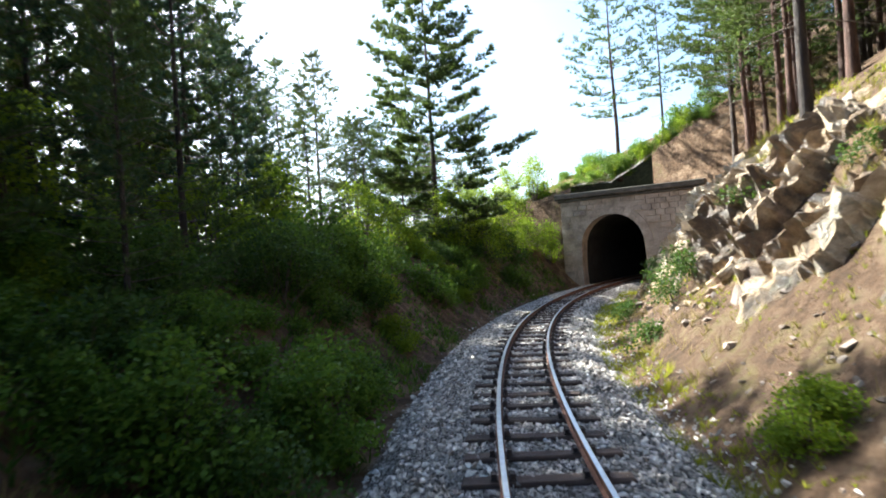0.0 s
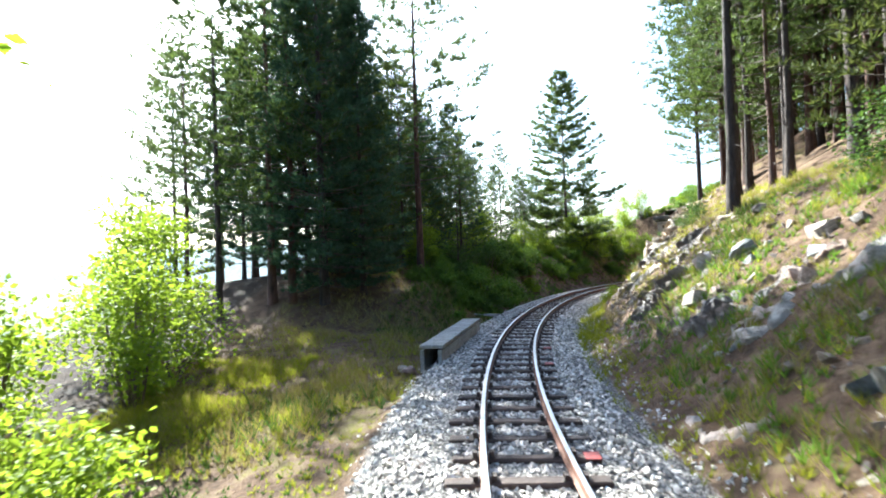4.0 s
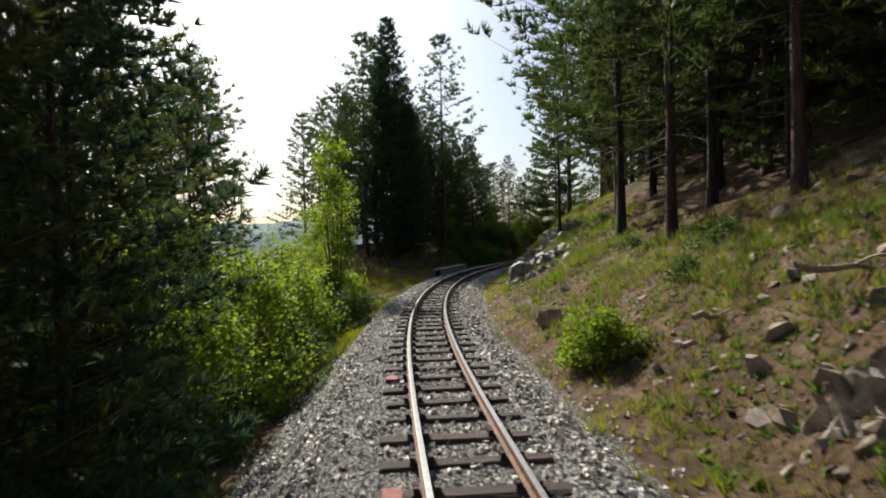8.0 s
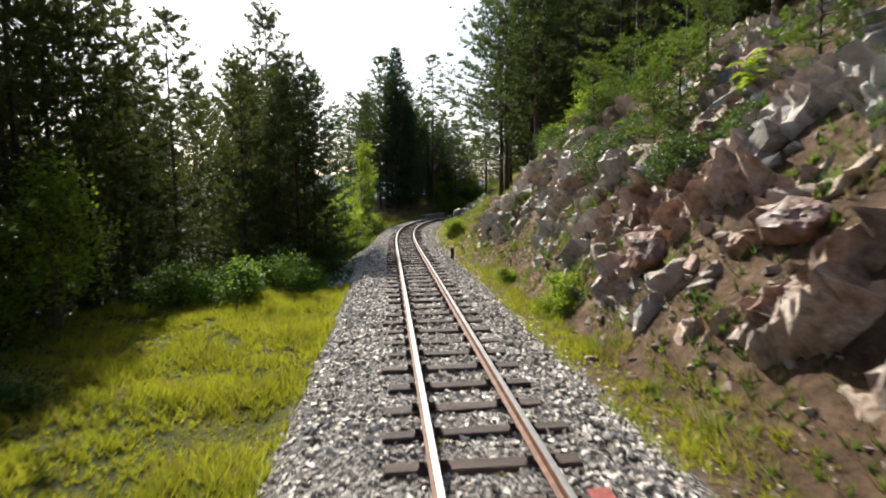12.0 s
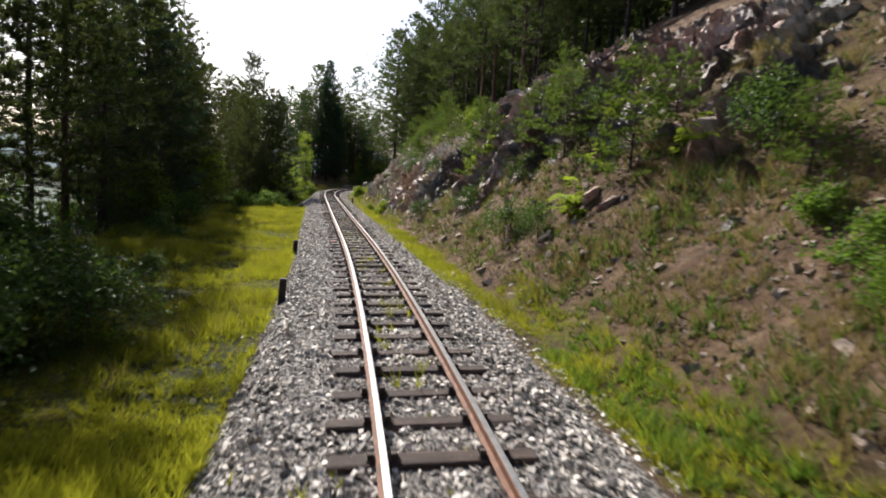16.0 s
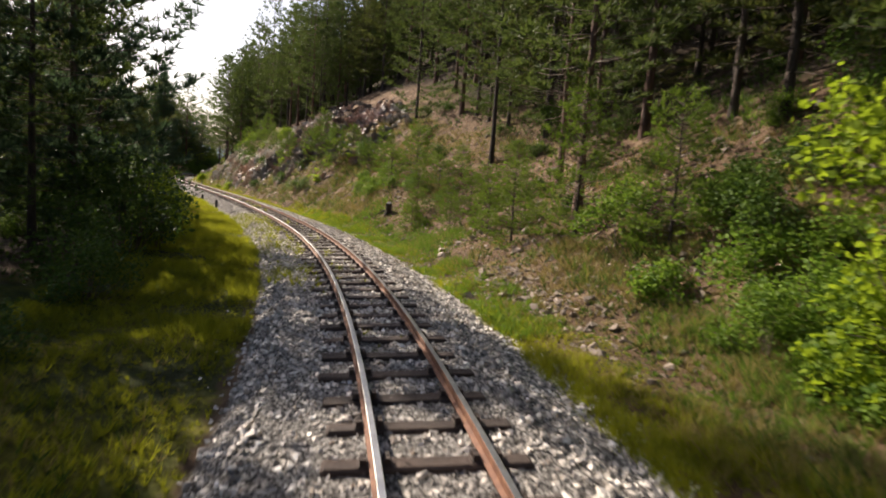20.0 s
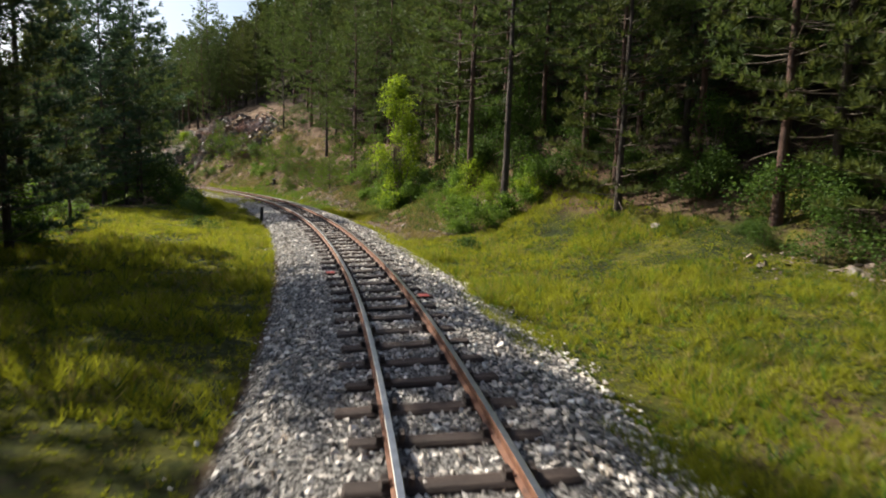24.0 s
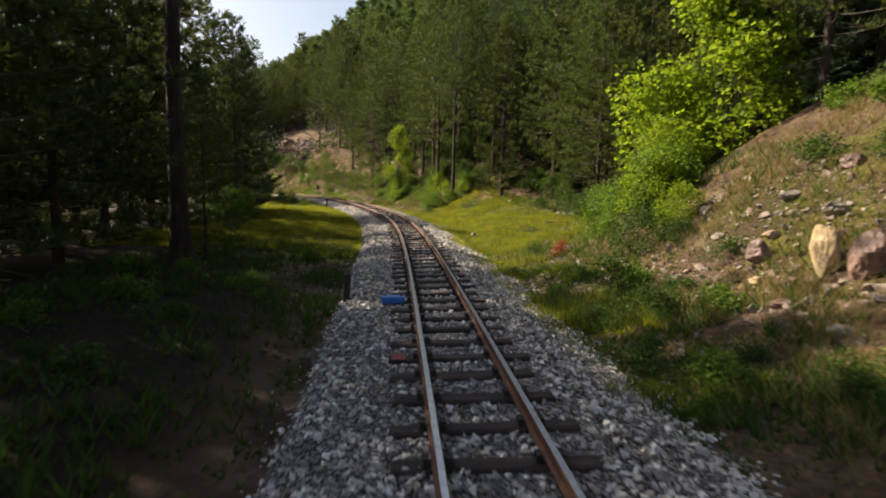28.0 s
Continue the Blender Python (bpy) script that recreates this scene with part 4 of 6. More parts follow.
        limbs.append(tube_arrays(p0 + np.array([math.cos(a), math.sin(a), -.15]) * (t * ln)[:, None] + np.array([0, 0, -.12]) * (t * t * ln)[:, None], .016 * (1 - .7 * t), 4))
    cen, axs = np.concatenate(cen), np.concatenate(axs)
    axs = axs / np.linalg.norm(axs, axis=1, keepdims=True)
    scale = np.clip(height / 10, .5, 1.25)
    bv, bf = blades(cen, axs, blade, .23 * scale, .036 * scale, .85, g)
    nv, nf = joined([(tv, tf)] + limbs)
    me = mesh_of("trunk", nv, nf, [bark or M_BARK, M_TWIG], True)
    me.polygons.foreach_set("material_index", (np.arange(len(nf)) >= len(tf)).astype(np.int32))
    return me, mesh_of("crown", bv, bf, [needles or M_NEEDLE])


def tree_thing(name, meshes, label, category, group):
    top = empty_at(name, Matrix(), label, category, group)
    for n, me in zip(("trunk", "crown"), meshes):
        part(n, me, None, top)
    return top


WOOD = "pines of the hillside wood"
TALL = [tree_thing("pine_tree", pine_meshes(i, h, b, sp, .66, 5, 12, 11, bark=M_BARK if i % 3 else M_BARK_RED), "tall dark pine with a bare lower trunk and open crown", "tree", WOOD)
        for i, (h, b, sp) in enumerate(((13.5, .26, 3.4), (12.0, .32, 3.1), (14.5, .40, 3.3), (11.0, .22, 3.4)))]
EDGE = [tree_thing("black_pine", pine_meshes(20 + i, h, b, sp, .56, 5, 13, 12, needles=M_NEEDLE if i == 1 else M_NEEDLE_OLIVE), "black pine with layered branches almost to the ground", "tree", "pines at the wood's edge")
        for i, (h, b, sp) in enumerate(((11.5, .08, 3.0), (9.0, .06, 2.7), (13.0, .14, 3.3)))]
DARK = [tree_thing("conifer", pine_meshes(40 + i, h, b, sp, .5, 7, 15, 11, needles=M_NEEDLE_DARK, full=1.1), "dense dark-green conifer with a full conical crown", "tree", "dense conifers by the bend")
        for i, (h, b, sp) in enumerate(((15.0, .10, 3.3), (12.5, .06, 3.0)))]
YOUNG = [tree_thing("young_pine", pine_meshes(60 + i, h, .03, sp, .24, 7, 11, 11, needles=M_NEEDLE_YOUNG, dead=0), "small bright-green young pine on the slope", "tree", "young pines on the bank")
         for i, (h, sp) in enumerate(((2.6, 1.05), (1.7, .85), (3.4, 1.25)))]
SPIRE = tree_thing("spire_conifer", pine_meshes(52, 16.6, .05, 2.6, .46, 7, 15, 12, needles=M_NEEDLE_DARK, full=1.1, droop=.1), "tall slender dense dark conifer at the bend", "tree", "")
WIDE = tree_thing("spreading_pine", pine_meshes(56, 14.0, .2, 4.9, .62, 6, 16, 12), "big dark pine with long spreading branches on the bank", "tree", "")
USED = set()


def plant(kinds, s, d, scale=1.0, turn=None, rng=None, lean=0.0, up=-.12, label=""):
    rng = rng or random.Random(int(s * 100) * 31 + int(d * 100))
    ob = kinds if not isinstance(kinds, list) else rng.choice(kinds)
    p = place(s, d, up)
    m = Matrix.Translation(p) @ Matrix.Rotation(rng.uniform(0, 6.28) if turn is None else turn, 4, "Z") @ Matrix.Rotation(lean, 4, "X")
    sc = scale * rng.uniform(.93, 1.07)
    if ob.name not in USED:
        USED.add(ob.name)
        ob.matrix_world = m @ Matrix.Scale(sc, 4)
        new_ob = ob
    else:
        new_ob = copy_thing(ob, m)
        new_ob.scale = (sc, sc, sc)
    if label:
        new_ob["label"] = label
    return new_ob


def leafy_meshes(seed, height, spread, stems, n_leaf, leaf, mat, lobes=9, low=.12, narrow=1.0):
    """Stems and leaf crown of a broad-leaved tree or bush; the crown is a heap of uneven lobes."""
    g = np.random.default_rng(seed)
    tubes, cen = [], []
    per = n_leaf // lobes
    for k in range(lobes):
        a = g.uniform(0, 6.28)
        u = low + (1 - low) * (k + g.uniform(.2, .9)) / lobes
        rr = spread * narrow * (math.sin(math.pi * min(u * .80 + .16, 1)) ** .8) * g.uniform(.25, .8)
        c = np.array([math.cos(a) * rr, math.sin(a) * rr, height * u * .92])
        size = spread * g.uniform(.30, .52) * narrow
        p = g.normal(size=(per, 3))
        p = p / np.linalg.norm(p, axis=1, keepdims=True) * (g.random((per, 1)) ** .45) * size * (1, 1, .8)
        p += .12 * size * g.normal(size=p.shape)
        q = c + p
        q[:, 2] = np.maximum(q[:, 2], .05)
        cen.append(q)
        for _ in range(2):
            e = c + g.normal(size=3) * size * .45
            t = np.linspace(0, 1, 5)[:, None]
            b0 = np.array([g.normal(0, .06), g.normal(0, .06), -.2])
            path = b0 * (1 - t) + e * t + np.array([0, 0, 1]) * (t * (1 - t)) * height * .18
            tubes.append(tube_arrays(path, (.006 + .0022 * height) * (1 - .85 * t[:, 0]), 4))
    for k in range(stems):
        a = g.uniform(0, 6.28)
        t = np.linspace(0, 1, 6)[:, None]
        e = np.array([math.cos(a) * spread * .3, math.sin(a) * spread * .3, height * .8])
        path = np.array([math.cos(a) * .08, math.sin(a) * .08, -.2]) * (1 - t) + e * t
        tubes.append(tube_arrays(path, (.015 + .008 * height) * (1 - .85 * t[:, 0]), 5))
    v, f = leaves(np.concatenate(cen), leaf, g)
    tv, tf = joined(tubes)
    return mesh_of("stem", tv, tf, [M_TWIG], True), mesh_of("crown", v, f, [mat])


def leafy_thing(name, meshes, label, category, group):
    top = empty_at(name, Matrix(), label, category, group)
    for n, me in zip(("stem", "crown"), meshes):
        part(n, me, None, top)
    return top


BRIGHT = [leafy_thing("leafy_bush", leafy_meshes(100 + i, h, sp, 4, n, .115, M_LEAF, 12), "large bright green broad-leaved bush", "bush", "bright bushes beside the line")
          for i, (h, sp, n) in enumerate(((3.0, 1.7, 3600), (2.2, 1.5, 2800), (3.8, 1.6, 4000)))]
LOW = [leafy_thing("low_shrub", leafy_meshes(120 + i, h, sp, 3, n, .07, M_LEAF_DARK, 8, .2), "low dark green leafy shrub", "shrub", "low shrubs")
       for i, (h, sp, n) in enumerate(((.8, .9, 1500), (.55, .7, 1100), (1.2, 1.1, 2200)))]
ROUND = [leafy_thing("cushion_bush", leafy_meshes(140 + i, h, sp, 3, 2 * n, .06, M_LEAF, 12, .05), "rounded vivid green bush on the bank", "bush", "rounded bushes on the bank")
         for i, (h, sp, n) in enumerate(((.75, .75, 2600), (.5, .55, 1500)))]
BANK = [leafy_thing("bank_shrub", leafy_meshes(130 + i, h, sp, 3, n, .095, M_LEAF_MID, 11, .05), "mid-green leafy shrub on the shady bank", "shrub", "shrubs on the shady bank")
        for i, (h, sp, n) in enumerate(((1.1, 1.1, 2100), (1.6, 1.2, 2600), (.7, .9, 1500)))]
SLIM = leafy_thing("young_broadleaf_tree", leafy_meshes(160, 6.8, 1.4, 1, 9500, .115, M_LEAF, 26, .02, .95), "slim light-green young broad-leaved tree", "tree", "")
BROAD = leafy_thing("broadleaf_tree", leafy_meshes(161, 5.2, 2.2, 3, 13000, .155, M_LEAF, 24, .1), "round bright green broad-leaved tree on the bank", "tree", "")
SNAG = leafy_thing("sparse_young_tree", leafy_meshes(162, 4.6, 1.2, 5, 900, .10, M_LEAF, 10, .35), "thin sparsely leaved young tree", "tree", "")

rng = random.Random(77)
# beside the bend before the tunnel: bank on the left with firs, wood on the right
FIR = tree_thing("fir_tree", pine_meshes(75, 12.8, .05, 4.2, .72, 8, 36, 16, needles=M_NEEDLE, full=1.05, droop=.16, dead=2), "solitary broad fir with layered branches before the tunnel", "tree", "")
plant(FIR, 180.4, -5.5, .96)
plant(TALL[0], 191.6, .15, .95)
plant(TALL[1], 196.0, 1.6, .8)
for s, d, k, sc in ((154.0, -6.6, SPIRE, 1.0), (155.2, -7.8, SPIRE, .78), (154.6, -5.5, SPIRE, .62), (154.2, -8.6, TALL[0], 1.05), (154.1, -7.8, TALL[3], 1.15), (157.2, -9.6, TALL[0], 1.05), (159.0, -5.0, TALL[0], 1.1), (160.3, -12.6, TALL[1], 1.0), (161.7, -15.0, TALL[3], 1.1), (158.6, -8.2, EDGE[0], 1.0),
                    (161.0, -6.6, EDGE[1], .9), (164.0, -8.5, EDGE[0], 1.0), (164.6, -5.2, EDGE[1], .75), (168.0, -7.2, DARK[1], .7), (167.0, -10.5, TALL[3], 1.0), (171.0, -8.4, EDGE[1], .75), (174.0, -11, EDGE[0], .8),
                    (163.5, -12.5, TALL[0], 1.0)):
    plant(k, s, d, sc)
for s, d, k, sc in ((166.0, -14.5, TALL[1], 1.0), (170.0, -14, TALL[2], .9), (162.5, -18, TALL[0], 1.05), (155.5, -13, TALL[3], 1.0), (159.0, -17, EDGE[0], 1.0), (178.0, -9.5, EDGE[1], .65), (176.5, -7.0, EDGE[1], .55),
                    (162.0, -4.4, EDGE[1], .45), (158.0, -6.2, EDGE[1], .6), (156.0, -7.2, EDGE[0], .9), (153.4, -10.0, TALL[1], .95), (162.2, -9.4, DARK[1], .7),
                    (158.6, -13, DARK[0], .7)):
    plant(k, s, d, sc)
for s, d, k, sc in ((179.5, -4.6, BRIGHT[0], .95), (181.8, -3.9, BRIGHT[1], .9), (184.5, -4.2, BRIGHT[0], .9), (176.0, -5.4, BRIGHT[1], .8), (173.0, -5.2, BRIGHT[2], .7), (187.0, -3.9, BRIGHT[1], .8)):
    plant(k, s, d, sc)
# shady thicket between the bend and the lone fir
for s, d, k, sc in ((161.5, -7.6, DARK[1], .62), (163.8, -7.0, DARK[1], .55), (166.0, -8.6, EDGE[1], .8), (168.5, -8.8, DARK[1], .6), (170.5, -7.6, EDGE[1], .62), (172.8, -8.6, DARK[1], .52), (174.6, -7.8, EDGE[1], .62), (176.6, -8.6, EDGE[0], .62),
                    (178.6, -8.6, EDGE[1], .6), (181.5, -8.8, DARK[1], .42), (183.4, -8.2, EDGE[1], .5), (185.5, -8.6, DARK[1], .38), (187.5, -7.6, EDGE[1], .42), (182.6, -6.6, YOUNG[2], 1.0), (179.2, -6.4, YOUNG[2], 1.1),
                    (164.6, -11.5, DARK[0], .7), (168.0, -13.0, DARK[0], .75), (160.4, -14.0, DARK[0], .8), (172.5, -13.0, DARK[0], .6), (178.0, -12.0, EDGE[0], .6), (184.0, -12.0, EDGE[0], .55), (189.5, -9.0, EDGE[1], .5)):
    plant(k, s, d, sc)
# the wood on the upper right slope
# The last row, dark conifers, is added to stop light from behind.
for s0, s1, d0, d1, gap, kinds in ((124, 148, 6.2, 12, 2.3, TALL[:2] + EDGE), (148, 162, 6.6, 12.5, 2.0, TALL), (162, 189, 6.8, 13.5, 2.1, TALL), (100, 124, 8.5, 13, 2.4, TALL + EDGE[:2]), (83, 100, 11.5, 15, 2.5, TALL[:2] + EDGE), (56, 83, 9.4, 13.5, 2.5, EDGE + TALL[:2]), (192, 216, 5.5, 13, 4.4, TALL + EDGE), (42, 57, 9.4, 13.5, 2.6, TALL[:2] + EDGE[2:] + DARK[1:]), (20, 44, 11.4, 16.5, 2.2, TALL + EDGE[2:] + DARK[1:]), (-4, 9, 8.5, 13, 3.6, TALL), (14, 20, 9.5, 13, 3.2, EDGE), (16, 60, 17, 22.5, 2.5, DARK)):
    s = s0
    while s < s1:
        d = d0 + rng.uniform(0, .8)
        while d < d1:
            plant(kinds, s + rng.uniform(-.8, .8), d + rng.uniform(-.5, .5) + (1.6 if s0 == 124 else 0), rng.uniform(.8, 1.1), rng=rng)
            d += gap * rng.uniform(.8, 1.5)
        s += gap * rng.uniform(.8, 1.2)
# single trees that stand forward of the wood
for s, d, k, sc in ((150.7, 5.1, TALL[2], 1.0), (157.6, 6.6, TALL[2], 1.0), (140.3, 4.6, TALL[1], .62), (133.7, 5.6, WIDE, 1.0), (137.4, 6.4, WIDE, .95), (129.5, 5.6, TALL[3], 1.15), (126.5, 6.8, TALL[0], 1.05), (131.0, 7.2, TALL[1], 1.1),
                    (168.7, 5.8, TALL[1], 1.0), (61.3, 5.8, TALL[0], .95), (70.1, 7.6, TALL[1], .9), (65.0, 7.4, TALL[3], 1.0), (44.5, 6.8, TALL[2], 1.05)):
    plant(k, s, d, sc)
for s, d, k, sc in ((47.7, 6.7, TALL[0], 1.05), (46.0, 11.6, TALL[1], 1.0), (27.6, 9.3, WIDE, .82), (28.6, 10.1, TALL[0], 1.0), (25.4, 10.4, EDGE[0], 1.05), (23.6, 11.5, EDGE[0], 1.0), (32.5, 11.2, EDGE[0], .95),
                    (30.0, 11.5, EDGE[0], 1.0), (36, 10.6, TALL[0], 1.05), (40.5, 9.0, EDGE[0], 1.0), (51.2, 7.6, TALL[0], 1.0), (54.5, 8.0, TALL[3], 1.0)):
    plant(k, s, d, sc)
# trees on the left of the line
for s, d, k, sc in ((12.0, -8.5, EDGE[0], 1.0), (19.5, -9.5, EDGE[2], .9), (24.5, -10.5, EDGE[0], .95), (8.0, -7.5, TALL[0], 1.0), (4.5, -9.5, EDGE[2], 1.0), (34.6, -13.0, EDGE[0], .9), (38.5, -9.4, EDGE[2], .85),
                    (40.9, -9.8, TALL[1], .9), (43.0, -11, EDGE[0], .85), (14.5, -11, EDGE[2], 1.0), (9.5, -10.5, EDGE[0], 1.0), (22.0, -13.5, EDGE[2], 1.0), (15.5, -5.4, EDGE[1], .5), (86, -8.0, EDGE[0], .95),
                    (108.5, -8.4, EDGE[0], .95), (106.2, -10.4, EDGE[2], .9)):
    plant(k, s, d, sc)
for s, d, k, sc in ((112.4, -9.0, EDGE[0], .9), (90, -8.6, EDGE[2], .85), (94, -8.0, EDGE[0], .95), (98, -8.2, EDGE[0], .9), (82, -8.6, EDGE[2], .85), (102, -7.6, EDGE[1], .9), (120.4, -4.4, EDGE[0], .8),
                    (122.3, -4.0, DARK[1], .68), (119.3, -4.9, EDGE[1], .95), (123.9, -4.7, EDGE[1], .9), (117.2, -5.8, EDGE[0], .78), (120.6, -5.4, EDGE[2], .66), (115.6, -9.2, EDGE[0], 1.0), (119, -8.8, EDGE[2], .85),
                    (110.5, -9.8, EDGE[0], 1.0), (113.0, -10.5, EDGE[2], .85)):
    plant(k, s, d, sc)
# The trees at s 9.2, 11.8 and 12.6 are added to shade the track.
for s, d, k, sc in ((105.5, -9.2, DARK[1], .6), (99.5, -9.4, DARK[1], .65), (122.6, -7.8, EDGE[0], .62), (125.5, -7.2, EDGE[1], .7), (36.5, -8.2, EDGE[0], .9), (39.5, -7.8, DARK[1], .8), (42.5, -8.4, EDGE[2], .8),
                    (44.0, -7.6, EDGE[1], .55), (20.5, -7.8, EDGE[0], .9), (23.5, -8.4, EDGE[1], .9), (26.5, -11.5, TALL[0], .9), (17.0, -10.5, DARK[0], .9), (30.5, -12.5, TALL[3], .9), (37.6, -9.8, TALL[0], .85),
                    (11.0, -12, DARK[1], 1.0), (21.0, -11, DARK[1], .9), (28.6, -9.8, EDGE[2], .8), (9.2, -7.0, EDGE[0], 1.0), (11.8, -9.4, DARK[1], .95), (12.6, -7.4, EDGE[0], .9), (31.5, -11.6, DARK[1], .85),
                    (58.6, -8.2, DARK[0], .84), (131.0, -9.4, EDGE[0], .95), (134.5, -10.5, EDGE[2], .9), (128.0, -9.0, EDGE[2], .9), (138.5, -12.0, EDGE[0], .9)):
    plant(k, s, d, sc)
for s0, s1, d0, d1, gap, kinds in ((60, 77, -6.8, -13, 3.0, TALL[:2] + EDGE + DARK[1:]), (78, 94, -8.8, -14, 3.5, EDGE + TALL[:2]), (94, 109, -8.4, -14.5, 3.2, EDGE + TALL[:2] + DARK[1:]), (108, 117, -9.5, -14, 3.0, EDGE), (119, 129, -6.8, -13, 3.3, EDGE), (-2, 42, -12.5, -17, 3.6, EDGE)):
    s = s0
    while s < s1:
        d = d0
        while d > d1:
            plant(kinds, s + rng.uniform(-.8, .8), d + rng.uniform(-.6, .6), rng.uniform(.72, .98) if 76 <= s0 < 120 else rng.uniform(.75, 1.05), rng=rng)
            d -= gap * rng.uniform(.9, 1.6)
        s += gap * rng.uniform(.8, 1.2)
for s, d in ((142, -14), (139.5, -16), (136, -15), (133, -13.5), (143.5, -24), (138, -22), (134, -19), (130, -16), (131, -22), (127, -18)):
    plant(EDGE + DARK, s, d, 1.1, rng=rng)
for s, d, k, sc in ((143.4, -12.0, EDGE[0], 1.08), (145.2, -13.4, TALL[1], 1.05), (141.6, -11.6, TALL[1], 1.0), (146.4, -15.0, EDGE[2], 1.0), (139.6, -11.0, EDGE[0], .9), (144.4, -16.0, EDGE[0], 1.05)):
    plant(k, s, d, sc)
# bushes and small trees
for s, d, k, sc in ((129.0, -3.9, BRIGHT[2], 1.0), (131.5, -4.4, BRIGHT[0], 1.05), (133.5, -3.9, BRIGHT[1], 1.1), (135.5, -4.8, BRIGHT[0], 1.0), (137.5, -3.9, BRIGHT[1], 1.0), (139.5, -5.0, BRIGHT[2], .8), (133.0, -6.5, BRIGHT[2], 1.1),
                    (136.5, -7.0, BRIGHT[0], 1.2), (140.8, -4.2, BRIGHT[1], .8), (126.5, -3.6, BRIGHT[1], 1.0), (130.5, -2.9, LOW[2], 1.0), (134.6, -2.8, LOW[2], 1.0), (138.0, -2.7, LOW[0], 1.0), (142.0, -6, BRIGHT[1], .7),
                    (127.5, -5.4, BRIGHT[2], 1.25), (106.5, -6.8, BRIGHT[2], .9), (96.5, -7.4, BRIGHT[0], .8), (158.8, -2.9, BANK[0], .6)):
    plant(k, s, d, sc)
for s, d, k, sc in ((157.4, -4.6, BANK[2], .7), (155.8, -2.7, BANK[2], .6), (148.0, -8.0, BRIGHT[2], 1.0), (146.0, -7.0, BRIGHT[0], 1.0), (150.0, -10, BRIGHT[2], 1.1), (144.5, -8.5, BRIGHT[1], 1.2), (64.0, -4.8, LOW[2], 1.9),
                    (66.4, -5.6, LOW[2], 2.3), (60.5, -5.2, LOW[2], 1.2), (69.5, -5.0, LOW[2], 2.0), (72.0, -5.2, LOW[2], 1.6), (65.0, -4.2, BRIGHT[2], .55), (71.0, -4.4, BRIGHT[2], .6), (78.5, -6.6, BRIGHT[2], .95),
                    (78.0, -4.5, LOW[2], 1.2), (76.8, -5.0, LOW[2], 1.4), (79.2, -5.2, LOW[2], 1.3), (75.2, -5.2, LOW[2], 1.5)):
    plant(k, s, d, sc)
plant(SLIM, 52.2, 5.0, .98)
plant(BROAD, 17.2, 8.6, 1.22, up=-.8)
THICK = tree_thing("old_pine", pine_meshes(70, 15.0, .55, 2.4, .8, 4, 10, 9, radius=.23, dead=14), "thick dark old pine trunk with dead lower twigs", "tree", "")
plant(THICK, 14.2, -5.55, 1.0)
for s, d, k, sc in ((15.2, 5.9, 1, .7), (16.4, 6.6, 0, .7), (13.2, 5.6, 1, .5)):
    plant(BRIGHT[k], s, d, sc)
for s, d, k, sc in ((11.6, 9.2, BANK[2], .8), (10.8, 9.4, LOW[1], 1.0), (12.2, 10.0, LOW[0], 1.0), (9.6, 8.8, BANK[2], .6), (8.4, 8.2, LOW[1], .9), (13.2, 9.4, BANK[2], .8), (11.2, 7.4, LOW[1], 1.0), (9.4, 7.4, LOW[0], .7), (10.2, 5.2, LOW[0], .6), (12.3, 5.2, LOW[2], .5), (8.6, 4.2, BANK[2], .6)):
    plant(k, s, d, sc)
plant(SNAG, 135.5, -5.2, 1.0)
GOLD = leafy_thing("yellow_green_sapling", leafy_meshes(164, 6.8, 1.15, 2, 5200, .12, M_LEAF, 20, .05, .95), "slender yellow-green broad-leaved tree among the bushes", "tree", "")
plant(GOLD, 138.2, -3.9, 1.02)
for ob in GOLD.children:
    ob["kind"] = "stuff"
for s, d in ((51.8, 5.9), (50.4, 6.6), (53.2, 6.4), (49.0, 7.6), (56.0, 6.2), (48.2, 8.8), (46.5, 8.4), (43.0, 8.4), (41.5, 10.2), (38.5, 10.6), (35.5, 11.6), (33.0, 12.0)):
    plant(LOW[2], s, d, 1.15, rng=rng)
for s, d, k, sc in ((16.8, 5.9, BANK[1], .75), (15.2, 6.0, BANK[1], 1.0), (18.5, 6.3, BANK[0], .8), (16.0, 6.9, BRIGHT[1], .7), (17.6, 6.9, BANK[1], .8), (17.0, 5.0, BANK[2], .8), (15.6, 5.0, BANK[2], .8), (13.2, 4.6, LOW[2], .9), (21.0, 6.8, BANK[1], .8), (19.6, 6.2, BANK[0], .9), (22.4, 7.4, BANK[0], .8), (24.0, 7.6, BANK[2], .8), (23.0, 8.6, LOW[2], 1.0), (25.6, 9.2, LOW[0], 1.1), (11.5, 3.7, LOW[0], 1.0), (9.5, 3.4, LOW[1], 1.0), (17.5, 3.4, LOW[0], .8)):
    plant(k, s, d, sc)
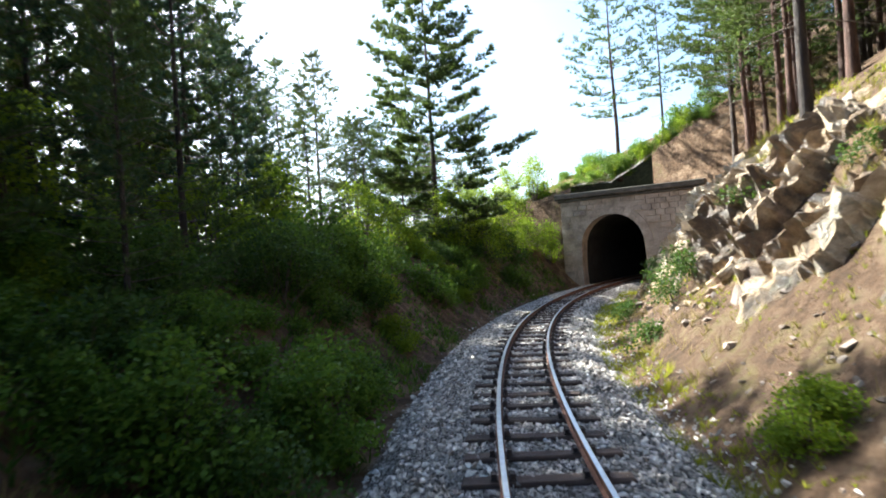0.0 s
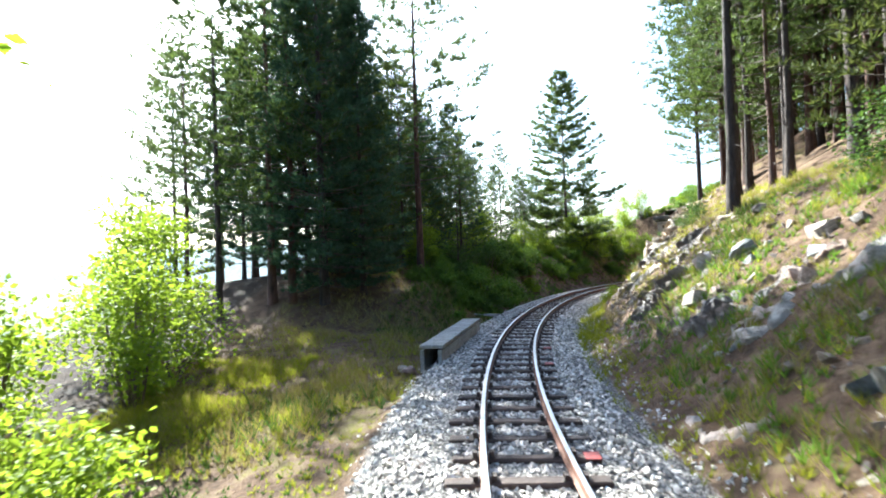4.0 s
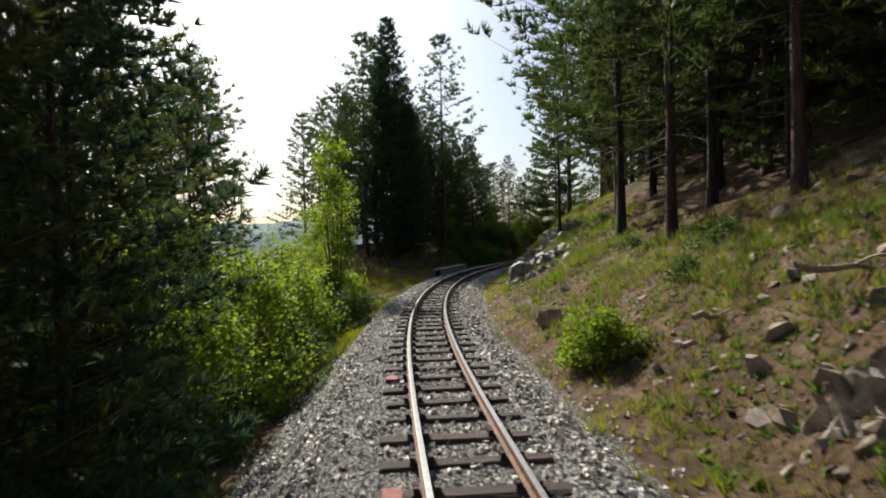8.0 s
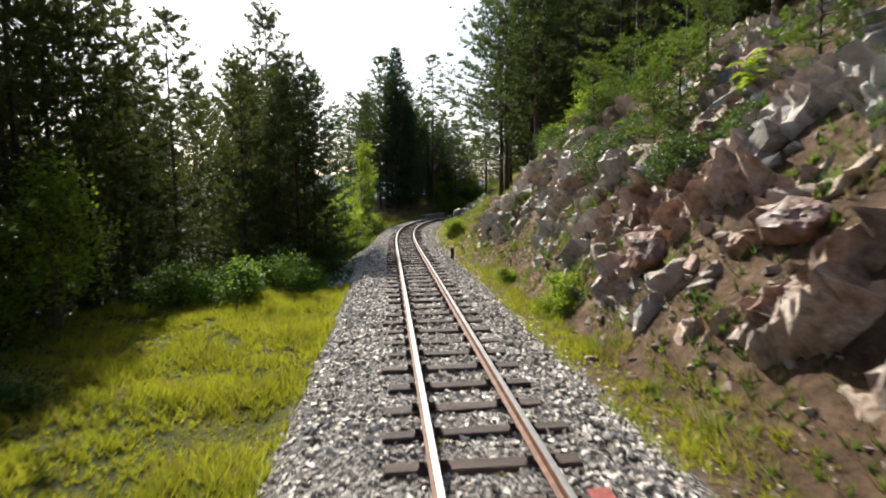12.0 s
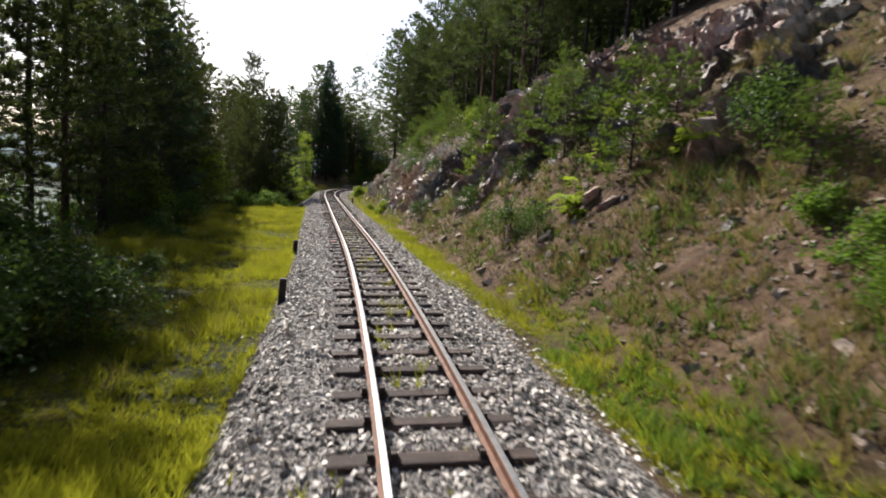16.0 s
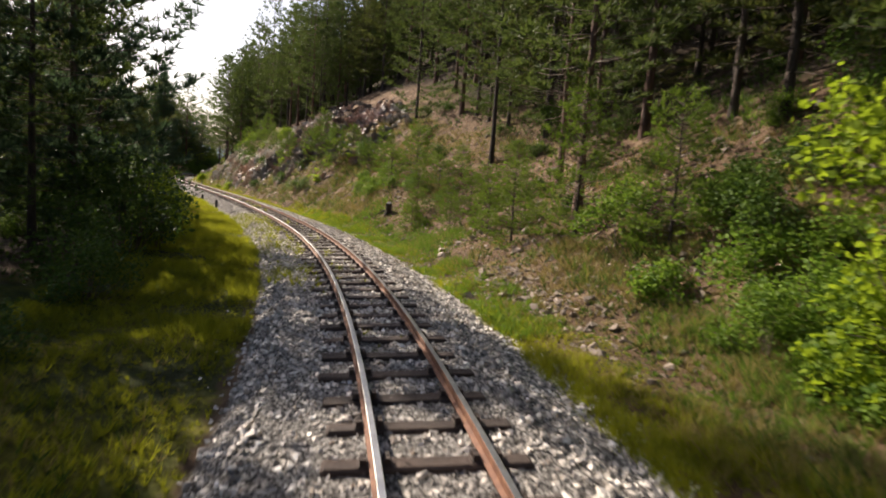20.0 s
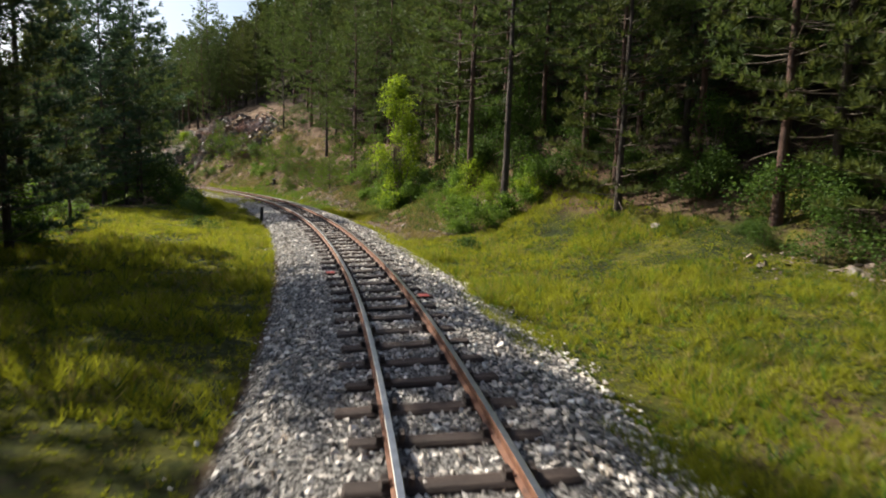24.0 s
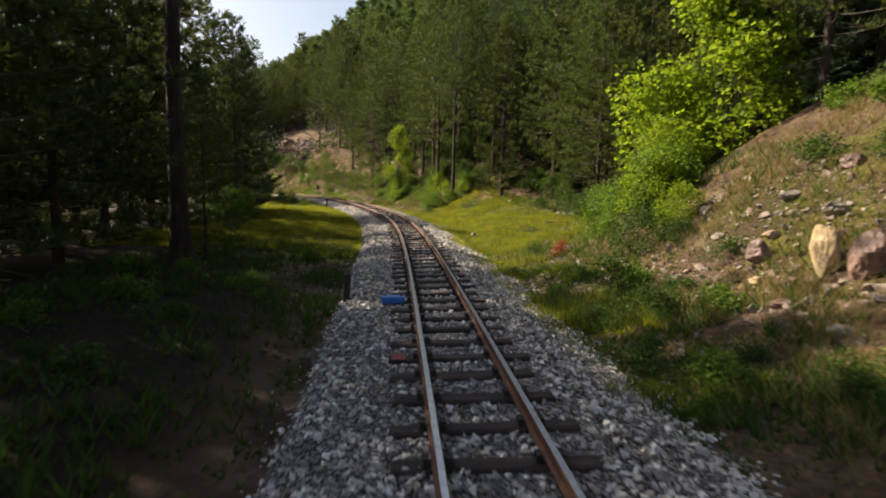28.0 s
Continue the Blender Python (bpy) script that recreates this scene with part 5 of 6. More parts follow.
for s, d, k, sc in ((124.8, 2.5, ROUND[0], 1.1), (105.9, 2.5, ROUND[0], .85), (106.6, 2.6, ROUND[1], .9), (110.5, 2.3, ROUND[1], .9), (161.0, 2.3, ROUND[0], .8), (172.5, 2.4, LOW[1], 1.0), (167.5, 2.3, LOW[1], .9), (117.2, 4.0, ROUND[1], .8), (116.0, 5.4, LOW[0], 1.1), (112.4, 5.4, LOW[2], .8), (108.7, 4.8, LOW[0], .9), (119.2, 6.2, ROUND[0], 1.3), (117.0, 6.6, ROUND[0], 1.3), (115.2, 6.5, ROUND[0], 1.5), (113.6, 6.2, LOW[2], .8), (110.8, 6.0, LOW[2], .7), (110.0, 4.6, LOW[0], .8), (103.0, 4.6, LOW[0], .8), (99.5, 4.2, LOW[2], .6), (91.5, 3.6, LOW[0], .9), (86.0, 3.4, LOW[0], 1.0), (88.0, 4.4, LOW[2], .7), (84.5, 3.6, LOW[2], .7), (94.5, 4.7, ROUND[1], 1.0), (101.5, 6.5, ROUND[0], 1.4)):
    plant(k, s, d, sc)
for s, d, k, sc in ((92.5, 4.4, 0, 1.0), (89.5, 5.2, 1, 1.0), (90.5, 6.4, 0, .8), (79.5, 5.6, 0, .6), (77.5, 5.8, 0, .8), (75.0, 5.2, 1, 1.0), (73.0, 5.6, 0, 1.0), (70.5, 5.6, 1, .9), (67.6, 5.6, 1, .9), (66.0, 6.4, 2, .6), (64.0, 4.6, 1, .9), (62.0, 4.4, 0, .8), (103.5, 5.6, 0, .8), (107.0, 5.2, 1, 1.1), (68.8, 3.9, 1, .6), (60.3, 5.2, 2, 1.0), (113.0, 6.6, 1, 1.2), (107.8, 6.2, 2, .85), (106.6, 4.5, 0, .7), (112.5, 5.3, 0, .8), (96.0, 5.2, 0, .8), (86.5, 4.8, 0, .8), (83.5, 5.0, 0, .9), (100.5, 5.4, 1, .9), (84.0, 6.2, 1, .9), (57.5, 5.6, 2, .9)):
    plant(YOUNG[k], s, d, sc)
for _ in range(26):
    plant(LOW, rng.uniform(112, 129), -rng.uniform(3.0, 7.5), rng.uniform(.9, 1.5), rng=rng)
for _ in range(24):
    plant(LOW[:2] + BANK[2:], rng.uniform(5, 15), rng.uniform(2.2, 4.3), rng.uniform(.4, .65), rng=rng)
for _ in range(44):
    plant(LOW, rng.uniform(44, 84), rng.uniform(6, 13), rng.uniform(.5, 1.1), rng=rng)
for _ in range(26):
    plant(LOW, rng.uniform(26, 50), rng.uniform(10.2, 13), rng.uniform(.8, 1.4), rng=rng)
for _ in range(46):
    s = rng.uniform(40, 182)
    d = rng.uniform(3.0, 6.5) if rng.random() < .55 else -rng.uniform(3.4, 7.5)
    plant(LOW, s, d, rng.uniform(.5, 1.0), rng=rng)
for _ in range(50):
    plant(LOW, rng.uniform(159, 188), -rng.uniform(2.8, 7.0), rng.uniform(.5, 1.05), rng=rng)
for s, d, k, sc in ((157.0, -7.5, 1, .8), (160.0, -5.2, 0, .7), (163.0, -6.4, 2, .75), (166.5, -6.0, 1, .9), (169.5, -6.4, 0, .8), (171.5, -7.2, 2, .8), (168.5, -9.0, 2, 1.0), (165.5, -9.5, 0, 1.0)):
    plant(BRIGHT[k], s, d, sc)
for s, d, sc in ((160.6, -9.6, .9), (163.2, -10.4, .95), (166.2, -11.8, 1.0), (168.8, -12.2, 1.0), (172.0, -12.0, .9), (174.8, -9.0, .7), (170.6, -10.2, .6), (166.8, -8.0, .5), (176.4, -6.6, .5)):
    plant(EDGE, s, d, sc, rng=rng)

for _ in range(84):
    plant(BANK + LOW[:1] + ROUND[:1], rng.uniform(159.4, 186), -rng.uniform(2.5, 6.8), rng.uniform(.5, 1.05), rng=rng)
for _ in range(46):
    plant(BANK + LOW[2:], rng.uniform(157.5, 163), -rng.uniform(2.3, 6.0), rng.uniform(.4, .8), rng=rng)
for _ in range(26):
    plant(BANK, rng.uniform(108, 128), -rng.uniform(3.2, 7.0), rng.uniform(.6, 1.2), rng=rng)
for _ in range(34):
    plant(LOW, rng.uniform(28, 58), rng.uniform(9.6, 12.5), rng.uniform(.5, 1.1), rng=rng)
for _ in range(26):
    plant(BANK, rng.uniform(58, 110), -rng.uniform(7.4, 9.6), rng.uniform(.6, 1.2), rng=rng)
for _ in range(16):
    plant(BANK, rng.uniform(30, 56), -rng.uniform(7.6, 9.6), rng.uniform(.6, 1.2), rng=rng)
for _ in range(30):
    plant(BANK, rng.uniform(43, 59), rng.uniform(4.6, 9.5), rng.uniform(.45, 1.0), rng=rng)
UNDER = [leafy_thing("undergrowth_bush", leafy_meshes(150 + i, h, sp, 5, n, .12, M_LEAF_DARK, 14, .05), "tall shady bush beneath the pines at the wood's edge", "bush", "undergrowth at the wood's edge")
         for i, (h, sp, n) in enumerate(((3.4, 1.7, 4200), (2.5, 1.5, 3200)))]
for s, d, sc in ((24, 11.2, .8), (30, 12.2, .8), (35, 12.4, .7), (39.5, 11.6, .75), (44, 9.6, .7), (49, 8.8, .8), (51.5, 9.0, 1.0), (54, 9.4, 1.0), (57, 9.4, .8), (22, 11.8, .9), (49.5, 10.6, .9)):
    plant(UNDER, s, d, sc, rng=rng)
for s, d, k, sc in ((46.6, 5.9, 1, .5), (45.2, 6.5, 0, .45), (47.6, 6.8, 1, .6), (43.6, 7.4, 1, .5)):
    plant(BRIGHT[k], s, d, sc)
for _ in range(30):
    plant(BANK[2:] + LOW[1:2], rng.uniform(4, 17), -rng.uniform(2.4, 7), rng.uniform(.35, .7), rng=rng)
for s, d, sc in ((190.9, .4, .4), (190.8, 1.6, .45), (190.7, 2.8, .4), (191.2, -1.2, .5), (190.8, 4.0, .5)):
    plant(BRIGHT[1], s, d, sc)
for s, d, k, sc in ((66.5, 4.4, 0, .8), (68.0, 4.9, 0, .9), (69.4, 4.3, 1, 1.0), (71.2, 5.0, 0, .8), (64.8, 4.9, 1, 1.0), (63.2, 5.3, 0, .8), (67.2, 6.0, 0, 1.0), (70.2, 6.4, 0, .9)):
    plant(YOUNG[k], s, d, sc * .62)
for s, d, k, sc in ((74.5, 4.1, 0, .6), (75.5, 4.6, 2, .8), (76.6, 4.3, 0, .55), (77.6, 4.8, 2, .8), (73.6, 4.7, 0, .6), (76.0, 5.4, 1, .5), (78.6, 5.2, 2, .7), (72.6, 5.2, 2, .7)):
    plant(BANK[k], s, d, sc)
for s, d, k, sc in ((80.0, -3.8, 2, .9), (81.2, -4.4, 2, 1.1), (82.6, -4.6, 0, 1.1), (79.4, -4.6, 2, 1.1), (80.6, -5.4, 2, 1.4)):
    plant(LOW[k], s, d, sc)
for _ in range(18):
    plant(BANK + LOW[1:], rng.uniform(190.3, 192.4), rng.uniform(-3, 5), rng.uniform(.4, .9), rng=rng)
for _ in range(22):
    plant(BANK, rng.uniform(190.6, 199), rng.uniform(-7, 5), rng.uniform(.5, 1.2), rng=rng)
for s, d, k, sc in ((188.6, -3.2, 0, .8), (188.2, -5.0, 2, .8), (186.0, -6.0, 0, .9), (190.6, -4.6, 0, .9), (191.0, -6.6, 2, .8), (183.0, -5.2, 2, .7)):
    plant(BRIGHT[k], s, d, sc)
for s, d, k, sc in ((54.0, 4.7, 1, .7), (55.2, 5.6, 0, .9), (53.4, 5.4, 0, .8), (52.4, 4.9, 2, 1.0), (56.3, 4.8, 2, .9), (50.8, 5.2, 1, .8), (48.4, 6.2, 0, .9)):
    plant(BANK[k], s, d, sc)


def frond_sapling(seed, fronds, length, mat):
    """A sapling of feathered leaves: one stem, and curved stalks with paired leaflets."""
    g = np.random.default_rng(seed)
    top = empty_at("feathery_sapling", Matrix(), "bright green sapling with long feathered leaves on the rock", "sapling", "feathery saplings on the rock face")
    part("stem", mesh_of("stem", *tube_arrays([(0, 0, -.1), (.02, 0, length * .5), (0, .03, length)], [.018, .014, .006], 5), [M_TWIG], True), None, top)
    for k in range(fronds):
        a, lift = g.uniform(0, 6.28), g.uniform(.35, 1.1)
        ln = length * g.uniform(.6, 1.15)
        base = np.array([0, 0, length * g.uniform(.15, 1.0)])
        t = np.linspace(0, 1, 9)
        out, side = np.array([math.cos(a), math.sin(a), 0]), np.array([-math.sin(a), math.cos(a), 0])
        path = base + out * (ln * t)[:, None] + np.array([0, 0, 1.]) * (ln * (lift * t - .75 * t * t))[:, None]
        V = [p + side * k * .005 * (1.1 - q) for p, q in zip(path, t) for k in (-1, 1)]
        F = [(2 * i, 2 * i + 1, 2 * i + 3, 2 * i + 2) for i in range(8)]
        for i in range(1, 9):
            for k, sg in enumerate((-1, 1)):
                d = side * sg + out * .45 + np.array([0, 0, g.uniform(-.35, .1)])
                d /= np.linalg.norm(d)
                L = ln * .34 * (1.15 - .6 * t[i]) * g.uniform(.85, 1.15)
                w = np.cross(d, [0, 0, 1.]) * L * .24
                n = len(V)
                V += [path[i] + d * L * .45 + w + (0, 0, .02), path[i] + d * L + (0, 0, -.05 * L), path[i] + d * L * .45 - w + (0, 0, .02)]
                F.append((2 * i + k, n, n + 1, n + 2))
        me = mesh_of("frond", np.array(V), np.array(F), [mat])
        part("frond", me, None, top)
    return top


FROND = [frond_sapling(170 + i, n, ln, M_LEAF) for i, (n, ln) in enumerate(((12, .5), (15, .62)))]
for s, d, k, sc in ((84.2, 4.2, 1, 1.0), (84.8, 4.9, 0, 1.0), (93.0, 4.8, 1, 1.0), (93.9, 4.5, 0, .9), (92.2, 5.2, 0, .9), (97.0, 5.0, 1, .8), (102.0, 6.6, 1, 1.0), (82.6, 5.6, 1, 1.0), (86.5, 5.9, 0, .9), (104.5, 5.2, 0, .9)):
    plant(FROND[k], s, d, sc)


# ---------------------------------------------------------------- far woods, grass, litter
def build_woodland():
    """The wood on the upper slopes and the valley side, too dense and far to count."""
    g = np.random.default_rng(91)
    tub, cen, axs, sc = [], [], [], []
    spots = []
    for s in np.arange(56, 222, 3.7):
        for d in np.arange(14.5, 42, 3.9):
            spots.append((s, d))
    for s in np.arange(-10, 60, 4.2):
        for d in np.arange(16.5, 40, 4.4):
            spots.append((s, d))
    for s in np.arange(0, 130, 4.4):
        for d in np.arange(-43, -15.5, 4.8):
            if d < -26 or (s < 50 and g.random() < .6):
                spots.append((s, d))
    for s, d in spots:
        s, d = s + g.uniform(-1.5, 1.5), d + g.uniform(-1.5, 1.5)
        x, y, z, th, _ = line(s)
        p = np.array([x + np.cos(th) * d, y + np.sin(th) * d, ground_z(np.array([s]), np.array([d]))[0] - .2])
        h = g.uniform(8, 13) * (.85 if d < 0 else 1)
        tub.append(tube_arrays(p + np.array([[0, 0, 0], [0, 0, h * .5], [0, 0, h * .98]]), [.16, .10, .02], 5))
        n = 250
        u = g.random(n) ** .85
        zb = h * (.16 + .82 * u)
        r = 2.9 * (1 - u) ** .7 * np.sqrt(g.random(n)) + .1
        a = g.uniform(0, 6.28, n)
        cen.append(p + np.column_stack([r * np.cos(a), r * np.sin(a), zb]))
        axs.append(np.column_stack([np.cos(a) * .6, np.sin(a) * .6, 0 * a + .45]))
    v, f = blades(np.concatenate(cen), np.concatenate(axs), 5, .74, .15, .85, g)
    tagged(new("woodland", mesh_of("woodland", v, f, [M_NEEDLE])), "dense pine wood covering the upper slopes", "forest", kind="stuff")
    tv, tf = joined(tub)
    tagged(new("woodland_trunks", mesh_of("woodland_trunks", tv, tf, [M_BARK], True)), "many dark pine trunks within the wood", "forest", kind="stuff")


build_woodland()


def build_grass():
    g = np.random.default_rng(17)

    def sow(name, zones, mat, ln, wd, label, cat):
        S, D = [], []
        for s0, s1, d0, d1, n in zones:
            n = int(n * 1.7) if name == "grass" else n
            S.append(g.uniform(s0, s1, n))
            D.append(g.uniform(d0, d1, n))
        s, d = np.concatenate(S), np.concatenate(D)
        # tufts: keep where a patch noise says so
        k = _fbm(s * .9, d * .9, 55, 3) + .35 * _fbm(s * .2, d * .3, 56, 2) > (-.62 if name == "grass" else -.45)
        s, d = s[k], d[k]
        x, y, z, th, _ = line(s)
        c = np.stack([x + np.cos(th) * d, y + np.sin(th) * d, ground_z(s, d) - .01], -1)
        per = {"grass": 8, "green_weeds": 9, "dry_grass": 6}.get(name, 4)
        tall = ln * np.clip(1.1 + 2.2 * _fbm(s * .9, d * .9, 58, 3), .35, 2.4)
        v, f = blades(c, np.tile([0, 0, 1.], (len(c), 1)), per, np.repeat(tall, per)[:, None], wd, .75, g)
        tagged(new(name, mesh_of(name, v, f, [mat])), label, cat, kind="stuff")
    sow("grass", [(18, 56, -9.5, -1.8, 17000), (56, 78, -5, -1.75, 6500), (76, 112, -7.6, -1.75, 18000), (143, 152, -7, -1.8, 900), (130, 143, -3.2, -1.9, 700), (106, 114, -6, -2.5, 1700), (143, 149, -7.5, -4.6, 1600), (19, 43, 1.45, 9.5, 14000), (50, 56, 1.75, 3.4, 900), (43, 50, 1.8, 2.6, 150), (56, 84, 1.75, 2.9, 1700), (84, 99, 1.5, 2.4, 1500), (99, 112, 1.5, 2.6, 700), (58, 76, -1.65, -.6, 190), (54, 100, -.3, .3, 60), (112, 145, 1.5, 3.0, 800), (145, 185, 1.45, 2.2, 900), (6, 18, 1.5, 3.4, 1200), (120, 182, 3, 7, 3600)],
        M_GRASS, .14, .012, "yellow-green meadow grass along both sides of the track", "grass")
    sow("weeds", [(19, 42, 1.9, 9.5, 1500), (20, 54, -8, -2, 1500), (3, 20, -7, -1.8, 3200), (3, 16, 1.8, 4.2, 1600), (152, 188, -4.4, -1.8, 3000), (45, 84, 3.0, 14, 9000), (60, 112, -10, -6, 2600), (20, 56, -11, -7, 1300), (112, 146, -5, -2, 2500), (80, 122, 2.6, 6, 3600), (44, 58, 3.4, 9, 2600), (4, 20, 2.3, 8, 2200), (22, 48, 8.5, 14, 3000)],
        M_LEAF_DARK, .17, .03, "dark green weeds and brambles on the shady verge", "weeds")
    sow("green_weeds", [(19, 42, 1.9, 9.5, 1300), (98, 122, 2.0, 5.5, 900), (44, 66, 4, 10, 1500), (56, 64, 1.9, 3.2, 900), (64, 73, 1.9, 4.4, 2300), (73, 80, 1.9, 2.8, 450), (49, 56, 3, 6.5, 900), (43, 49, 5, 6.8, 700), (76, 122, 2.3, 5, 1300), (122, 150, 2.2, 6, 2600), (156, 188, -6, -1.9, 3000), (190.3, 200, -6, 8, 1500)],
        M_LEAF_MID, .16, .02, "low green weeds spreading over the banks", "weeds")
    sow("dry_grass", [(5, 14, 3.6, 10, 2600), (112, 128, 2.3, 8, 1600), (44, 66, 2.4, 9, 2500), (43, 58, 3, 8, 2800), (70, 84, 3, 9, 3500), (143, 160, -8, -2, 3500), (190.3, 202, -6, 8, 2500), (50, 82, 2.6, 9, 4500), (82, 112, 2.2, 8, 6500), (112, 186, 2.2, 6.5, 4800), (20, 44, 2, 10, 1500), (18, 56, -9, -2, 1600), (78, 110, -8, -2, 1800), (4, 20, 2.4, 7, 1500)],
        M_DRYGRASS, .2, .014, "dry straw-coloured grass on the bank", "grass")


build_grass()


def build_rubble():
    g = np.random.default_rng(23)
    zones = [(72, 84, 3, 8, 900), (54, 82, 2.8, 7.5, 3400), (112, 116, -5.6, -3.4, 260), (82, 112, 2.0, 3.4, 700), (82, 122, 2.3, 4.5, 1900), (122, 146, 2.2, 6.5, 1500), (146, 187, 2.0, 5.5, 1500), (12, 22, 2.2, 6, 1300), (5, 14, 2.4, 7, 900), (146, 162, 2, 5, 700), (28.5, 33.5, 9, 11.5, 900), (64, 68, 3.2, 5, 350), (55, 66, 2.4, 8.5, 2600), (57, 60.5, 2.2, 3.6, 900), (43, 50, 2.0, 5.2, 1500), (66, 84, 4.5, 9.5, 1500), (6, 12, 4.0, 7.5, 1300), (17, 18.6, 3.6, 4.8, 420), (12.6, 14.2, 2.7, 3.9, 450), (17.8, 18.8, 2.8, 3.6, 160), (22, 24.5, 2.3, 4.5, 160), (25, 27.5, 6.0, 8.2, 160), (31, 35, 7.8, 10.5, 400), (112, 124, 2.2, 6, 900), (146, 160, 2.2, 5.5, 1500)]
    s = np.concatenate([g.uniform(z[0], z[1], z[4]) for z in zones])
    d = np.concatenate([g.uniform(z[2], z[3], z[4]) for z in zones])
    x, y, z, th, _ = line(s)
    pos = np.stack([x + np.cos(th) * d, y + np.sin(th) * d, ground_z(s, d) - .01], -1)
    size = np.exp(g.normal(-2.7, .55, len(s))).clip(.03, .32)
    scatter_stones("loose_stones", pos, size, [M_RUBBLE], 24, 8, 9, .7, "loose broken stones scattered over the banks", "stones")


build_rubble()


def build_broken_rock():
    g = np.random.default_rng(29)
    zones = [(112, 127, 2.6, 8, 300), (44, 84, 3, 10, 300), (146, 188, 2.4, 7, 320), (5, 13, 4, 8, 120), (82, 112, 2.2, 4, 160)]
    s = np.concatenate([g.uniform(z[0], z[1], z[4]) for z in zones])
    d = np.concatenate([g.uniform(z[2], z[3], z[4]) for z in zones])
    x, y, z, th, _ = line(s)
    pos = np.stack([x + np.cos(th) * d, y + np.sin(th) * d, ground_z(s, d) - .04], -1)
    size = np.exp(g.normal(-1.55, .4, len(s))).clip(.12, .5)
    scatter_stones("broken_rock", pos, size, [M_RUBBLE], 30, 10, 11, .65, "angular broken rock half buried in the slopes", "stones", .35)


build_broken_rock()

# ---------------------------------------------------------------- rock faces
def cells(p, q, seed):
    """Jittered cell pattern: for each point a number of its cell, and its place within the cell."""
    pi, qi = np.floor(p), np.floor(q)
    best = np.full(p.shape, 9e9)
    rid, du, dv = np.zeros(p.shape), np.zeros(p.shape), np.zeros(p.shape)

    def h(a, b, k):
        v = np.sin(a * 127.1 + b * 311.7 + seed * 7.7 + k * 74.7) * 43758.5453
        return v - np.floor(v)
    for i in (-1, 0, 1):
        for j in (-1, 0, 1):
            a, b = pi + i, qi + j
            x, y = a + .1 + .8 * h(a, b, 1), b + .1 + .8 * h(a, b, 2)
            dist = np.abs(p - x) + np.abs(q - y) * .9
            m = dist < best
            best = np.where(m, dist, best)
            rid, du, dv = np.where(m, h(a, b, 3), rid), np.where(m, p - x, du), np.where(m, q - y, dv)
    return rid, du, dv


def rock_sheet(s0, s1, d0, d1, seed, red, ochre, amount, pale, bold):
    """Fractured bedrock that breaks out of the slope in ribs and ledges."""
    step = .08
    g = np.random.default_rng(int(seed))
    s_ax, w_ax = np.arange(s0 - 1.5, s1 + 1.5, step), np.arange(d0 - .4, d1 + 1.2, step * .8)
    s, d = np.meshgrid(s_ax, w_ax, indexing="ij")
    s, d = s + g.uniform(-.38, .38, s.shape) * step, d + g.uniform(-.38, .38, s.shape) * step * .8
    z = ground_z(s, d)
    slope = np.clip((ground_z(s, d + .15) - ground_z(s, d - .15)) / .3, .1, 1.8)
    up = d * 1.35
    # beds climb towards the near end of the line: bright upper faces fall away along it, broken ends look back
    ang = radians(48)
    p, q = -s * math.cos(ang) + up * math.sin(ang), s * math.sin(ang) + up * math.cos(ang)
    p, q = p + .45 * _fbm(s * .6, up * .6, seed, 2), q + .38 * _fbm(s * .5, up * .5, seed + 1, 3)
    r1, u1, v1 = cells(p / 1.15, q / .62, seed)
    r2, u2, v2 = cells(p / .5, q / .28, seed + 3)
    r3, u3, v3 = cells(p / .21, q / .13, seed + 5)
    f1 = q / 1.25 + .5 * r1 + .25 * _fbm(p * .5, q * .5, seed + 15, 2)
    f2 = q / .42 + .8 * r2
    f1, f2 = f1 - np.floor(f1), f2 - np.floor(f2)
    ribs = _fbm(p * .22, q * .42, seed + 2, 2)
    tilt = lambda r, k: np.sin(r * 91.7 + k)
    strong = np.clip(.8 + 1.3 * _fbm(p * .4, q * .4, seed + 16, 2), .15, 1.5)
    off = (.42 * ribs + .46 * (.5 - f1) * strong + .20 * (.5 - f2) * (.3 + r1) + .32 * (r1 - .45) + .24 * (u1 * tilt(r1, 0) + .7 * v1 * tilt(r1, 2))
           + .30 * (r2 - .5) + .20 * (u2 * tilt(r2, 0) + v2 * tilt(r2, 2)) + .17 * (r3 - .5) + .08 * (u3 * tilt(r3, 0) + v3 * tilt(r3, 2)) + .10 * _fbm(s * 2.6, up * 2.6, seed + 4, 4)) * bold
    low = d0 + (np.interp(s, [160, 167, 172, 180, 188], [.9, .55, .4, .1, 0]) if s0 > 160 else np.interp(s, [80, 86, 92], [1.8, 1.4, 0]))
    edge = np.minimum(np.minimum(s - s0, s1 - s), np.minimum((d - low) * 1.6, (d1 - d) * 1.1))
    show = _smooth(-.6, 1.0, edge + 1.3 * _fbm(s * .45, up * .45, seed + 9, 4)) * _smooth(-.3, .1, _fbm(s * .4, up * .5, seed + 7, 4) + .5 * off + amount)
    off = off * (.35 + .65 * show) * show - .34 * (1 - show)
    foot = _smooth(-.1, .9, d - low + .3 + .5 * _fbm(s * .8, up * .8, seed + 21, 2))
    off = off * (.45 + .55 * foot) + .03 * (1 - foot)
    n = np.sqrt(1 + slope ** 2)
    dd, zz = d - off * slope / n, z + off / n
    x, y, _, th, _ = line(s)
    v = np.stack([x + np.cos(th) * dd, y + np.sin(th) * dd, zz], -1).reshape(-1, 3)
    a, b = s.shape
    i, j = np.meshgrid(np.arange(a - 1), np.arange(b - 1), indexing="ij")
